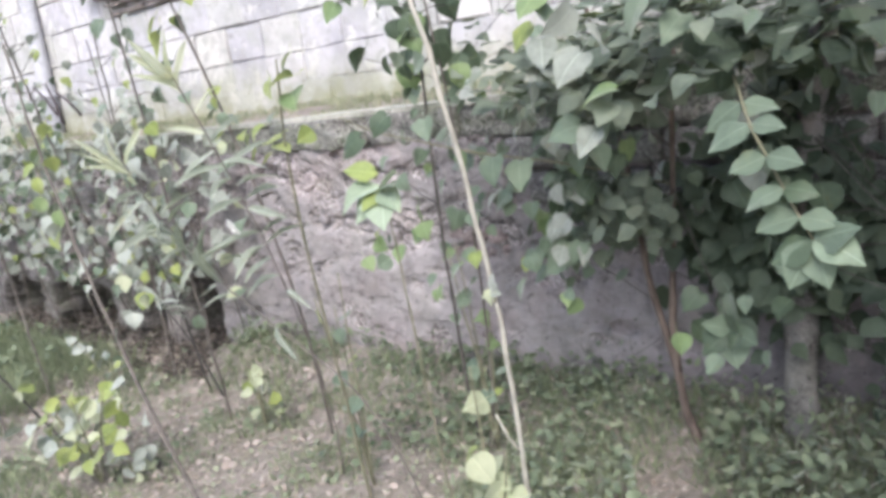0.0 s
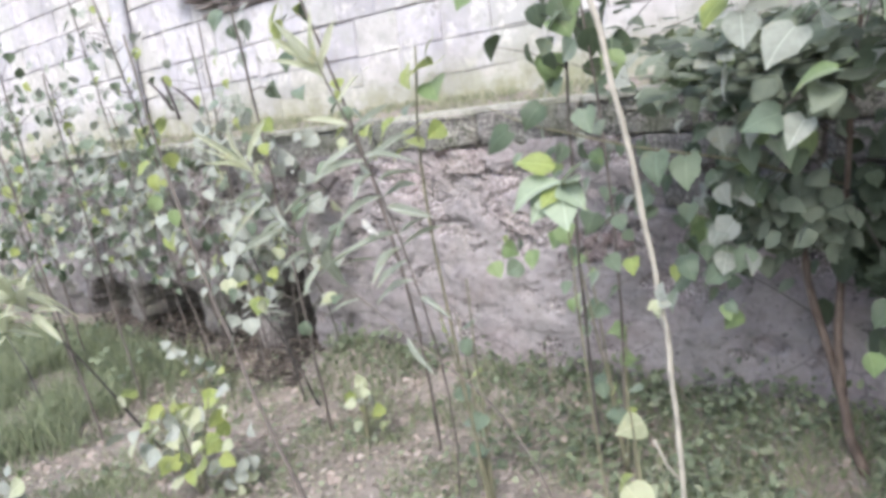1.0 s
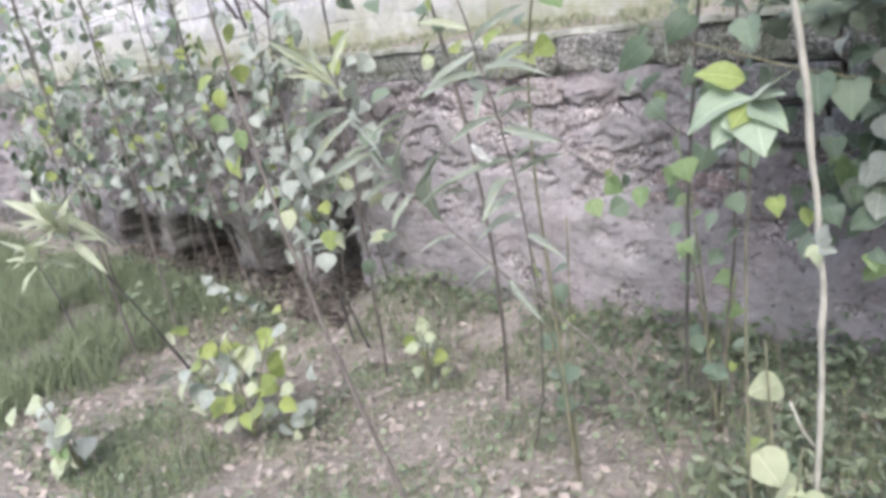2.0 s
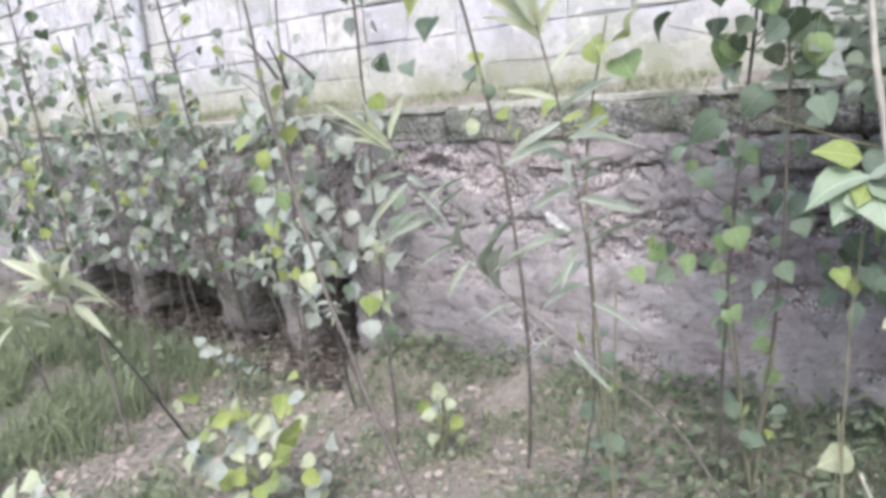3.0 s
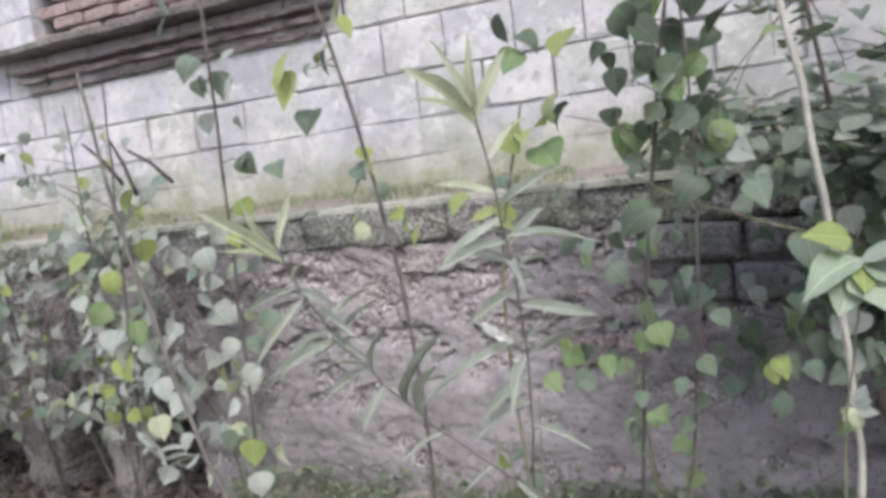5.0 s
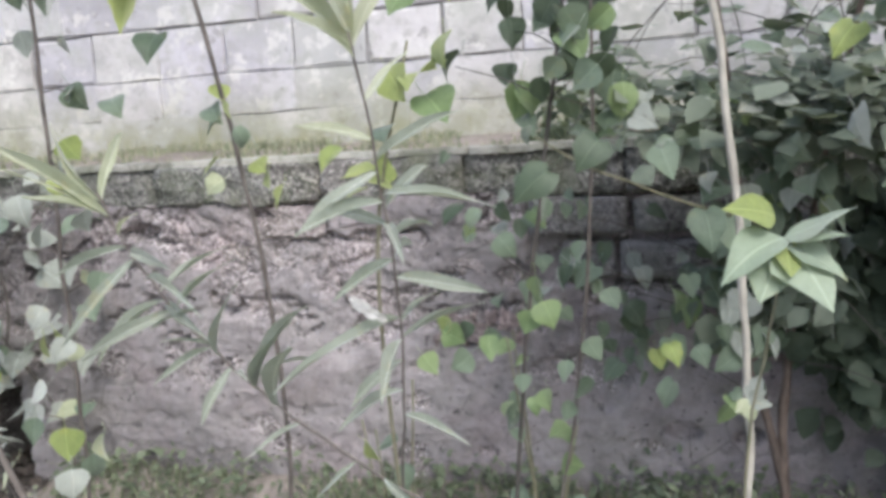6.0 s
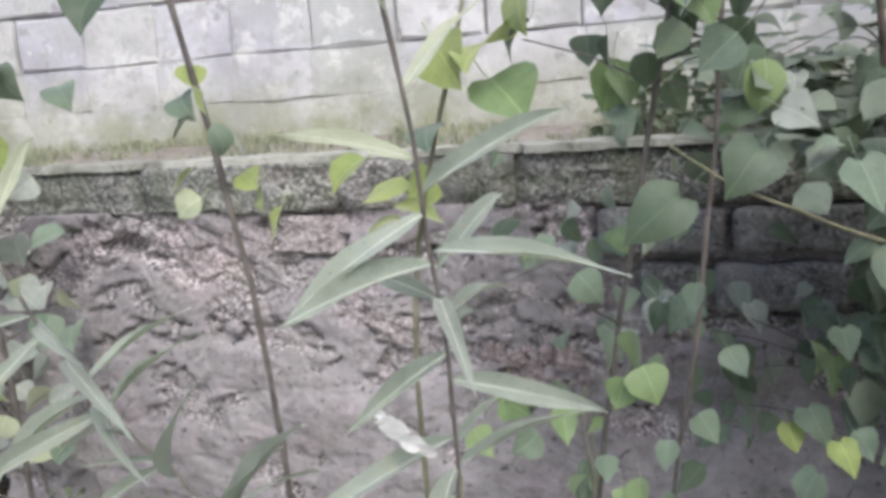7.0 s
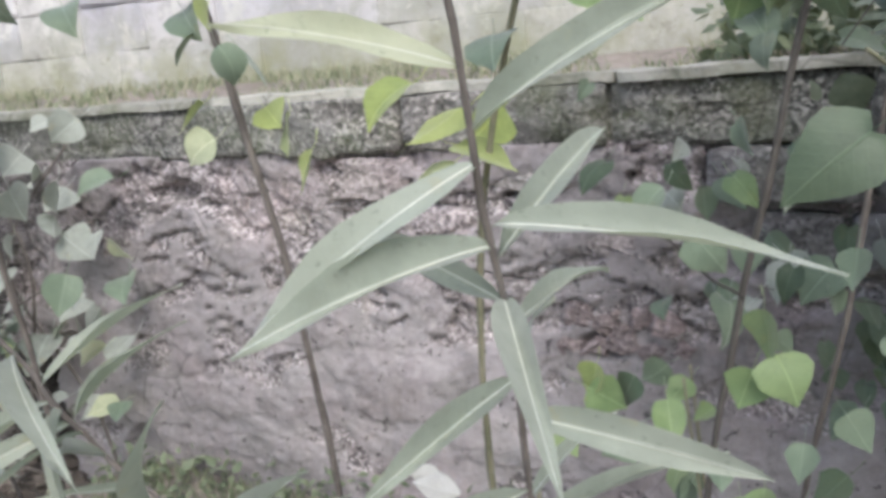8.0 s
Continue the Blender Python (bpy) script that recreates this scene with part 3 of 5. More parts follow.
def leaf_shape(kind, variant):
    """A leaf along +y with its face up (+z); width as given by its rows, folded at the rib, drooping and wavy."""
    rng = random.Random(100 + variant * 17 + len(kind))
    rows = leaf_rows(kind)
    lance = kind == "lance"
    rib = 0.045 if lance else 0.02
    cols = (-1.0, -0.55, -rib * 2, rib * 2, 0.55, 1.0)
    fold, arc, twist = rng.uniform(-0.1, 0.4), rng.uniform(-0.06, 0.18), rng.uniform(-0.6, 0.6)
    if lance:
        fold, arc, twist = rng.uniform(0.10, 0.35), rng.uniform(0.03, 0.11), rng.uniform(-0.3, 0.3)
    bend = rng.uniform(-0.05, 0.05)
    ragged = 0.0 if lance else 0.10
    verts, faces, mats = [], [], []
    for s, w0 in rows:
        for c in cols:
            w = w0 * (1 + ragged * rng.uniform(-1, 1)) if abs(c) > 0.9 else w0
            x = c * w if abs(c) > rib * 2.1 else math.copysign(min(rib * (1.1 - s), w * 0.9) * 0.5, c)
            y = s if not (kind == "heart" and s < 0.05) else s * abs(c) + 0.02 * (1 - abs(c))
            z = fold * abs(x) * (1 if not lance else 0.6) + arc * 4 * s * (1 - s) + 0.018 * math.sin(9 * s + 3 * c + variant) * abs(c)
            z += twist * x * s + (0.008 if abs(c) < 0.2 else 0)
            verts.append(Vector((x + bend * 4 * s * (1 - s), y, z)))
    n = len(cols)
    for j in range(len(rows) - 1):
        for i in range(n - 1):
            faces.append((j * n + i, j * n + i + 1, (j + 1) * n + i + 1, (j + 1) * n + i))
            mats.append(1 if i == 2 else 0)
    if kind in ("heart", "poplar"):
        k = len(verts)
        v, f = tube([(0, 0.02, 0.004), (0, -0.18, -0.03), (0, -0.45, 0.02)], [0.012, 0.010, 0.013], 3)
        verts += v
        faces += [tuple(i + k for i in face) for face in f]
        mats += [1] * len(f)
    return verts, faces, mats


LEAF_CACHE = {}


def leaf_mesh(kind, mat, variant):
    key = (kind, mat.name, variant)
    if key not in LEAF_CACHE:
        v, f, m = leaf_shape(kind, variant)
        LEAF_CACHE[key] = mesh_of("leaf", v, f, [mat, MIDRIB if kind == "lance" else mat], m)
    return LEAF_CACHE[key]


def leaf_pose(base, tip, face, width):
    """Lays a leaf from base to tip, its upper side towards face; width is that of the whole leaf against its length."""
    base, tip = Vector(base), Vector(tip)
    y = tip - base
    size = y.length
    y.normalize()
    x = y.cross(Vector(face))
    if x.length < 1e-3:
        x = y.orthogonal()
    x.normalize()
    z = x.cross(y)
    m = Matrix((x * size * width, y * size, z * size)).transposed().to_4x4()
    m.translation = base
    return m


def add_leaf(plant, rng, kind, mat, base, tip, face=(0, -0.6, 0.8), width=1.0):
    return part("leaf", leaf_mesh(kind, mat, rng.randrange(8)), plant, leaf_pose(base, tip, face, width))


def hanging_leaf(plant, rng, kind, mat, at, size, out=(0, -1, 0), droop=0.7, width=1.0, flat=False):
    """A leaf about the point at, hanging down and outwards, its face turned roughly to the open side."""
    out = Vector(out) + Vector((rng.gauss(0, 0.55), rng.gauss(0, 0.35), rng.gauss(0, 0.25)))
    way = (out.normalized() * (1 - droop) + Vector((rng.gauss(0, 0.35), rng.gauss(0, 0.2), -droop))).normalized()
    face = Vector((rng.gauss(0, 0.7), -0.75, 0.55 + rng.gauss(0, 0.6)))
    if flat:
        way = Vector((rng.gauss(0, 1), rng.gauss(-0.3, 0.8), rng.gauss(-0.15, 0.18))).normalized()
        face = Vector((rng.gauss(0, 0.22), -0.28 + rng.gauss(0, 0.15), 1))
    at = Vector(at)
    return add_leaf(plant, rng, kind, mat, at - way * size * 0.4, at + way * size * 0.6, face, width * rng.uniform(0.72, 1.1))


def stem_mesh(points, r0, r1, mat, sides=7, seed=0, steps=5):
    line = smooth_line(points, steps)
    for i, p in enumerate(line[1:-1], 1):
        p += Vector((noise.noise(Vector((i * 0.35, seed, 0))), noise.noise(Vector((i * 0.35, seed, 7))), 0)) * 0.006
    k = len(line) - 1
    radii = [r0 + (r1 - r0) * i / k + (r0 * 0.12 if i % 4 == 2 else 0) for i in range(k + 1)]
    return mesh_of("stem", *tube(line, radii, sides, 0.25, seed), mat)


def curve_points(q, z0, z1, count=8):
    """Points of a leaning, slightly bowed stem: x and y as they go with the height."""
    out = []
    for i in range(count):
        z = z0 + (z1 - z0) * i / (count - 1)
        d = z - 0.9
        out.append(Vector((q[0] + q[2] * d + q[4] * d * d, q[1] + q[3] * d, z)))
    return out


def pick(rng, mats):
    total = sum(w for _, w in mats)
    r = rng.uniform(0, total)
    for m, w in mats:
        r -= w
        if r <= 0:
            return m
    return mats[-1][0]


def sapling(q, top, radius, mats, count, leaf, zone, seed, label, bark_mat=BARK, spread=0.12, extra=(), lean=(0, -1, 0), r_top=0.55, kind="poplar"):
    """A thin young tree: one stem, short twigs, stalked leaves. zone: heights that carry leaves."""
    rng = random.Random(seed)
    base_z = 0.14
    pts = curve_points(q, base_z, top)
    foot = Vector((pts[0].x, pts[0].y, ground_z(pts[0].x, min(pts[0].y, 3.95)) - 0.02))
    pts[0] = foot
    plant = thing("poplar_sapling", foot, label, "sapling", "young saplings before the wall")
    part("stem", stem_mesh(pts, radius, radius * r_top, bark_mat, seed=seed), plant)
    for i in range(count):
        z = rng.uniform(*zone)
        d = z - 0.9
        at = Vector((q[0] + q[2] * d + q[4] * d * d, q[1] + q[3] * d, z))
        a = rng.uniform(0, 2 * math.pi)
        reach = rng.uniform(0.3, 1.0) * spread
        off = Vector((math.cos(a), math.sin(a) * 0.7, rng.uniform(-0.1, 0.5))) * reach
        size = leaf * rng.uniform(0.65, 1.15)
        holder = plant
        if reach > 0.075 and rng.random() < 0.5:
            holder = part("twig", mesh_of("twig", *tube([at, at + off * 0.5 + Vector((0, 0, 0.01)), at + off], [radius * 0.35, radius * 0.28, radius * 0.2], 4), bark_mat), plant)
        hanging_leaf(holder, rng, kind, pick(rng, mats), at + off, size, off if off.length > 0.03 else lean)
    for x, y, z, size, mat in extra:
        hanging_leaf(plant, rng, kind, mat, (x, y, z), size * rng.uniform(0.7, 1.0), (0, -1, 0.2))
    return plant


Y, F, M, D, P, C = LEAF_LIME, LEAF_FRESH, LEAF_MID, LEAF_DARK, LEAF_PALE, LEAF_CREAM

# ---- saplings before the wall ----
sapling((-3.053, 3.255, 0.198, -0.214, -0.009), 2.15, 0.0060, [(M, 3), (Y, 1), (P, 2)], 22, 0.065, (0.7, 2.0), 11,
        "thin upright poplar sapling with sparse dull leaves", spread=0.13,
        extra=[(-2.88, 3.28, 1.565, 0.085, M), (-3.09, 3.07, 1.555, 0.085, M), (-2.76, 2.87, 0.95, 0.07, Y), (-2.95, 3.1, 1.78, 0.07, D), (-2.92, 3.12, 1.40, 0.06, Y), (-3.16, 3.12, 1.17, 0.08, P), (-3.12, 3.10, 1.06, 0.085, P), (-3.20, 3.10, 1.02, 0.08, P),
               (-3.13, 3.08, 0.97, 0.08, P), (-3.22, 3.08, 0.92, 0.085, C), (-3.10, 3.05, 0.84, 0.07, P), (-3.19, 3.05, 0.80, 0.07, P), (-2.92, 3.1, 1.05, 0.06, C), (-3.02, 3.1, 0.90, 0.065, P)])
sapling((-2.536, 3.291, 0.106, -0.271, -0.122), 2.2, 0.0062, [(M, 2), (D, 1), (Y, 1)], 9, 0.06, (1.45, 2.1), 12,
        "slender poplar sapling with yellow-green leaves at a node", spread=0.10,
        extra=[(-2.672, 3.06, 1.735, 0.10, Y), (-2.66, 3.04, 1.78, 0.085, Y), (-2.602, 3.03, 1.65, 0.085, D), (-2.58, 3.15, 1.425, 0.065, Y), (-2.57, 3.15, 1.385, 0.055, C),
               (-2.48, 3.16, 1.42, 0.06, Y), (-2.46, 3.16, 1.40, 0.065, Y), (-2.44, 3.16, 1.36, 0.06, Y), (-2.55, 3.12, 1.50, 0.05, M), (-2.50, 3.1, 1.53, 0.05, Y), (-2.53, 3.12, 1.57, 0.055, Y)])
dark_sapling = sapling((-2.006, 3.506, 0.127, -0.204, 0.035), 2.35, 0.0058, [(D, 5), (M, 2.4), (F, 1.0)], 58, 0.086, (1.52, 2.3), 13,
        "dark-stemmed poplar sapling with a dense dark leafy top", BARK_MID, spread=0.20,
        extra=[(-1.95, 3.33, 1.13, 0.075, F), (-1.93, 3.32, 1.08, 0.08, F), (-1.97, 3.33, 1.06, 0.06, F), (-2.145, 3.35, 1.02, 0.06, F), (-2.11, 3.36, 1.03, 0.06, D), (-1.94, 3.38, 0.87, 0.07, F),
               (-1.97, 3.39, 0.85, 0.06, F), (-2.00, 3.4, 0.90, 0.06, M), (-2.12, 3.45, 1.79, 0.09, Y), (-2.20, 3.42, 1.80, 0.09, D), (-2.27, 3.42, 1.84, 0.09, D), (-2.24, 3.40, 1.76, 0.09, F),
               (-2.06, 3.34, 1.00, 0.07, F), (-2.12, 3.33, 0.97, 0.075, M), (-2.20, 3.34, 0.96, 0.07, F), (-2.16, 3.36, 1.04, 0.06, Y), (-1.90, 3.40, 0.93, 0.075, M), (-1.86, 3.42, 0.88, 0.075, D), (-1.90, 3.42, 0.83, 0.07, M), (-1.84, 3.40, 0.98, 0.07, M),
               (-2.02, 3.36, 1.22, 0.065, M), (-2.08, 3.36, 1.28, 0.07, M), (-1.93, 3.34, 1.30, 0.07, M), (-1.86, 3.34, 1.21, 0.065, M), (-1.98, 3.34, 1.36, 0.07, M), (-1.80, 3.38, 1.10, 0.065, M)])
part("twig", stem_mesh([(-1.975, 3.457, 1.13), (-2.02, 3.44, 1.165), (-2.075, 3.42, 1.225)], 0.0026, 0.0014, BARK_DARK, 5, 13), dark_sapling)
sapling((-1.875, 3.495, 0.124, -0.212, -0.078), 2.3, 0.0047, [(D, 2.5), (M, 3), (P, 1), (F, 0.5)], 34, 0.08, (1.5, 2.2), 14,
        "slim sapling beside a darker one, leaves near the top", BARK, spread=0.17)
sapling((-4.213, 2.845, 0.024, -0.105, 0.0), 1.75, 0.007, [(D, 1.4), (M, 3), (Y, 1), (P, 4)], 44, 0.045, (0.95, 1.75), 15,
        "thin sapling with small scattered leaves over grass", spread=0.14)
sapling((-4.622, 3.267, -0.045, -0.048, 0.0), 1.85, 0.0065, [(D, 1.4), (M, 3), (Y, 1), (P, 4)], 54, 0.05, (0.9, 1.9), 16,
        "thin sapling with small mixed leaves near the wall", spread=0.18)
sapling((-4.50, 3.70, 0.30, -0.35, 0.0), 2.1, 0.007, [(D, 1.4), (M, 3), (Y, 1.2), (P, 4)], 60, 0.05, (1.0, 2.1), 17,
        "thin grey sapling before limewashed blocks", spread=0.2)
sapling((-5.35, 3.35, 0.12, -0.1, 0.0), 2.2, 0.007, [(D, 1.4), (M, 3), (Y, 1.2), (P, 4)], 76, 0.052, (0.9, 2.25), 18,
        "thin sapling among other small-leaved saplings", spread=0.24)
sapling((-3.75, 3.52, 0.22, -0.15, 0.0), 1.9, 0.006, [(P, 4), (M, 2), (Y, 0.8)], 70, 0.062, (0.62, 1.6), 19,
        "small sapling with dusty pale leaves near the wall", spread=0.2)


for k, (x, y, top_z, lean) in enumerate(((-4.05, 3.72, 1.75, 0.12), (-4.45, 3.55, 1.5, -0.1), (-4.95, 3.70, 2.1, 0.1), (-5.45, 3.75, 1.8, -0.05), (-6.05, 3.60, 2.1, 0.1), (-6.7, 3.65, 1.9, 0.0), (-5.0, 3.1, 1.4, 0.1))):
    sapling((x, y, lean, -0.15, 0.0), top_z + 0.15, 0.005, [(P, 9), (M, 3.5), (D, 0.8), (C, 1.5), (Y, 1.0)], 88, 0.068, (0.60 + 0.03 * k, top_z), 120 + k,
            "dusty leafy sapling in the thicket by the wall", spread=0.26)


def leaning_sapling():
    """Bare twigs on top, lime leaves below; it leans across the wall."""
    rng = random.Random(31)
    q = (-2.729, 2.731, -0.361, -0.015, 0.149)
    pts = curve_points(q, 0.14, 1.78)
    plant = thing("poplar_sapling", (pts[0].x, pts[0].y, ground_z(pts[0].x, pts[0].y) - 0.02), "leaning sapling with bare dark twigs and lime leaves", "sapling",
                  "young saplings before the wall")
    pts[0] = plant.location.copy()
    part("stem", stem_mesh(pts, 0.0075, 0.003, BARK, seed=31), plant)
    for a, b in (((-3.10, 2.86, 1.66), (-3.01, 2.87, 1.56)), ((-3.02, 2.86, 1.66), (-2.965, 2.86, 1.53)), ((-2.97, 2.86, 1.63), (-2.87, 2.87, 1.55))):
        part("twig", mesh_of("twig", *tube([a, (Vector(a) + Vector(b)) / 2 + Vector((0.004, 0, 0.006)), b], [0.003, 0.0045, 0.005], 5), DEADWOOD), plant)
    for x, y, z, size, mat in ((-2.955, 2.75, 1.174, 0.085, Y), (-2.93, 2.74, 1.21, 0.08, P), (-2.98, 2.75, 1.23, 0.08, P), (-2.90, 2.74, 1.25, 0.07, F), (-3.0, 2.75, 1.29, 0.075, F),
                               (-2.87, 2.73, 1.15, 0.08, P), (-2.83, 2.74, 1.10, 0.07, P), (-2.92, 2.72, 1.36, 0.07, Y), (-2.84, 2.73, 1.42, 0.07, Y), (-2.95, 2.75, 1.44, 0.08, F), (-3.05, 2.76, 1.40, 0.075, Y),
                               (-2.80, 2.73, 1.02, 0.06, P), (-2.70, 2.76, 1.08, 0.06, P), (-2.66, 2.78, 1.15, 0.055, P), (-2.72, 2.80, 1.20, 0.06, P), (-2.62, 2.80, 0.98, 0.06, C), (-2.68, 2.78, 0.92, 0.065, P), (-2.74, 2.78, 1.01, 0.06, M), (-2.76, 2.74, 0.95, 0.06, C), (-2.72, 2.74, 0.88, 0.06, P), (-3.0, 2.74, 1.5, 0.07, Y), (-2.88, 2.75, 1.52, 0.065, Y)):
        hanging_leaf(plant, rng, "poplar", mat, (x, y, z), size * 0.8)


leaning_sapling()


# ---- tall weeds with narrow leaves ----
def lance_weed(points, radius, leaves, seed, label, at_height, mat=LEAF_LANCE, width=0.155, young=1.5):
    """leaves: height on the stem and the tip of each leaf."""
    rng = random.Random(seed)
    plant = thing("tall_weed", points[0], label, "weed", "narrow-leaved weeds")
    part("stem", stem_mesh(points, radius, radius * 0.6, BARK, seed=seed), plant)
    for z, tip in leaves:
        base = at_height(z)
        way = Vector(tip) - base
        face = Vector((rng.gauss(0, 0.25), -0.75, 0.75)) - way.normalized() * 0.3
        add_leaf(plant, rng, "lance", LEAF_YOUNG if z > young else mat, base, tip, face, width * (0.95 if z > young else 0.88) * rng.uniform(0.85, 1.15) * (0.15 / max(0.1, way.length)) ** 0.4)
    return plant


MAIN = (-2.157, 2.97, 0.216, -0.42, -0.198)


def on_main(z):
    d = z - 0.9
    return Vector((MAIN[0] + MAIN[2] * d + MAIN[4] * d * d, MAIN[1] + MAIN[3] * d, z))


main_line = curve_points(MAIN, 0.15, 1.60)
main_line[0].z = ground_z(main_line[0].x, main_line[0].y) - 0.02
main_weed = lance_weed(main_line, 0.0029, [
    (1.457, (-2.190, 2.690, 1.482)), (1.430, (-1.985, 2.765, 1.490)), (1.382, (-1.943, 2.776, 1.359)), (1.370, (-2.195, 2.680, 1.340)), (1.336, (-2.208, 2.856, 1.350)),
    (1.338, (-2.045, 2.665, 1.300)), (1.363, (-2.064, 2.897, 1.415)), (1.254, (-1.966, 2.825, 1.228)), (1.283, (-2.168, 2.722, 1.240)), (1.317, (-2.066, 2.910, 1.318)),
    (1.276, (-2.110, 2.941, 1.290)), (1.147, (-1.989, 2.913, 1.195)), (1.576, (-2.198, 2.635, 1.665)), (1.556, (-2.172, 2.612, 1.61)), (1.58, (-2.096, 2.675, 1.705)),
    (1.573, (-2.044, 2.693, 1.672)), (1.508, (-2.054, 2.778, 1.575)), (1.185, (-2.269, 2.720, 1.105)), (1.109, (-2.195, 2.835, 1.045)), (1.176, (-2.064, 2.927, 1.210)),
    (1.147, (-2.115, 2.745, 1.080)), (1.05, (-2.23, 2.86, 0.99)), (1.0, (-2.02, 2.90, 0.96)), (1.415, (-2.205, 2.70, 1.335)), (1.59, (-2.13, 2.60, 1.69))],
    41, "tall weed with long grey-green pale-ribbed leaves", on_main, young=1.44)
rng = random.Random(5)
for x, y, z, s in ((-2.122, 2.792, 1.204, 0.030), (-2.112, 2.790, 1.196, 0.022), (-2.138, 2.796, 1.212, 0.032), (-2.150, 2.800, 1.218, 0.024), (-2.162, 2.803, 1.226, 0.014)):
    add_leaf(main_weed, rng, "oval", PETAL, (x, y, z), (x - s * 0.9, y - 0.004, z + s * 0.35 + rng.gauss(0, 0.004)), (rng.gauss(0, 0.5), -1, 0.4), 0.85)

SIDE = (-2.172, 2.894, -1.411, -0.196, 1.201)


def on_side(z):
    d = z - 0.9
    return Vector((SIDE[0] + SIDE[2] * d + SIDE[4] * d * d, SIDE[1] + SIDE[3] * d, z))


side_line = [Vector((-1.80, 3.02, ground_z(-1.80, 3.02) - 0.02)), Vector((-1.84, 2.99, 0.45)), Vector((-1.93, 2.94, 0.70))] + [on_side(0.84 + 0.07 * i) for i in range(9)]
lance_weed(side_line, 0.0030, [
    (1.360, (-2.695, 2.706, 1.453)), (1.360, (-2.729, 2.744, 1.487)), (1.360, (-2.627, 2.697, 1.404)), (1.384, (-2.673, 2.828, 1.514)), (1.384, (-2.588, 2.890, 1.493)),
    (1.290, (-2.590, 2.695, 1.179)), (1.232, (-2.444, 2.936, 1.289)), (1.135, (-2.510, 2.787, 1.087)), (1.077, (-2.309, 2.957, 1.087)), (1.33, (-2.47, 2.74, 1.37)),
    (1.31, (-2.66, 2.78, 1.27)), (1.26, (-2.38, 2.74, 1.21)), (1.20, (-2.58, 2.72, 1.15)), (1.2, (-2.393, 2.877, 1.278)), (1.12, (-2.345, 2.79, 1.255)), (1.06, (-2.262, 2.79, 1.195)), (1.22, (-2.60, 2.78, 1.12)), (0.93, (-2.29, 2.86, 0.86)), (0.90, (-2.06, 2.86, 0.82)),
    (1.17, (-2.386, 2.735, 1.225)), (1.21, (-2.362, 2.725, 1.18)), (1.19, (-2.475, 2.745, 1.19)), (1.30, (-2.42, 2.735, 1.285)), (1.03, (-2.245, 2.74, 1.17)), (1.10, (-2.44, 2.80, 1.02)), (1.00, (-2.36, 2.79, 0.97)),
    (1.06, (-2.235, 2.785, 1.22)), (1.14, (-2.48, 2.775, 1.165)), (1.09, (-2.33, 2.76, 1.11))],
    42, "leaning weed with drooping narrow pale leaves", on_side, width=0.12, young=1.31)


def rosette_weed(foot, top, spread, count, seed, label, mat=LEAF_LANCE):
    """A weed whose narrow leaves stand round its top."""
    rng = random.Random(seed)
    foot = Vector((foot[0], foot[1], ground_z(foot[0], foot[1]) - 0.02))
    top = Vector(top)
    plant = thing("tall_weed", foot, label, "weed", "narrow-leaved weeds")
    mid = foot.lerp(top, 0.55) + Vector((0.02, 0.01, 0))
    part("stem", stem_mesh([foot, mid, top], 0.006, 0.003, BARK_DARK, seed=seed), plant)
    for i in range(count):
        a = 2.4 * i + rng.uniform(-0.4, 0.4)
        base = top.lerp(mid, rng.uniform(0, 0.35))
        reach = spread * rng.uniform(0.7, 1.1)
        tip = base + Vector((math.cos(a) * reach, math.sin(a) * reach * 0.8, rng.uniform(-0.6, 0.75) * reach))
        add_leaf(plant, rng, "lance", mat, base, tip, (0, -0.5, 0.85), 0.18)
    return plant


rosette_weed((-3.84, 3.0), (-3.98, 2.60, 1.02), 0.21, 20, 51, "narrow-leaved weed with a pale leafy top over grass", LEAF_YOUNG)
rosette_weed((-4.78, 2.92), (-5.2, 2.93, 0.66), 0.2, 20, 52, "leaning whitish narrow-leaved weed in long grass", LEAF_YOUNG)
rosette_weed((-3.62, 3.62), (-3.70, 3.5, 1.02), 0.15, 16, 53, "dusty narrow-leaved weed against the rubble wall", LEAF_PALE)
rosette_weed((-3.5, 3.6), (-3.62, 3.45, 0.70), 0.13, 12, 54, "small dusty weed at the wall's foot", LEAF_PALE)


# ---- bleached cane ----
def cane():
    rng = random.Random(61)
    q = (-1.566, 3.101, -0.026, -0.108, -0.094)
    pts = curve_points(q, 0.14, 2.3, 10)
    plant = thing("cane", (pts[0].x, pts[0].y, ground_z(pts[0].x, pts[0].y) - 0.02), "tall bleached bare cane bending before the wall", "cane")
    pts[0] = plant.location.copy()
    part("stem", stem_mesh(pts, 0.0070, 0.0058, CANE, 9, 61), plant)
    for i, (dx, dz, s) in enumerate(((0.018, 0.012, 0.03), (-0.014, -0.014, 0.035), (0.024, -0.004, 0.028), (0.002, -0.026, 0.034), (0.012, 0.03, 0.02))):
        add_leaf(plant, rng, "oval", C if i % 2 else P, (-1.570, 3.085, 0.985), (-1.570 + dx * 1.6, 3.075, 0.985 + dz * 1.6), (0, -1, 0.3), 0.9)
    part("twig", mesh_of("twig", *tube([(-1.572, 3.15, 0.50), (-1.60, 3.13, 0.55), (-1.625, 3.12, 0.62)], [0.005, 0.004, 0.003], 5), CANE), plant)


cane()


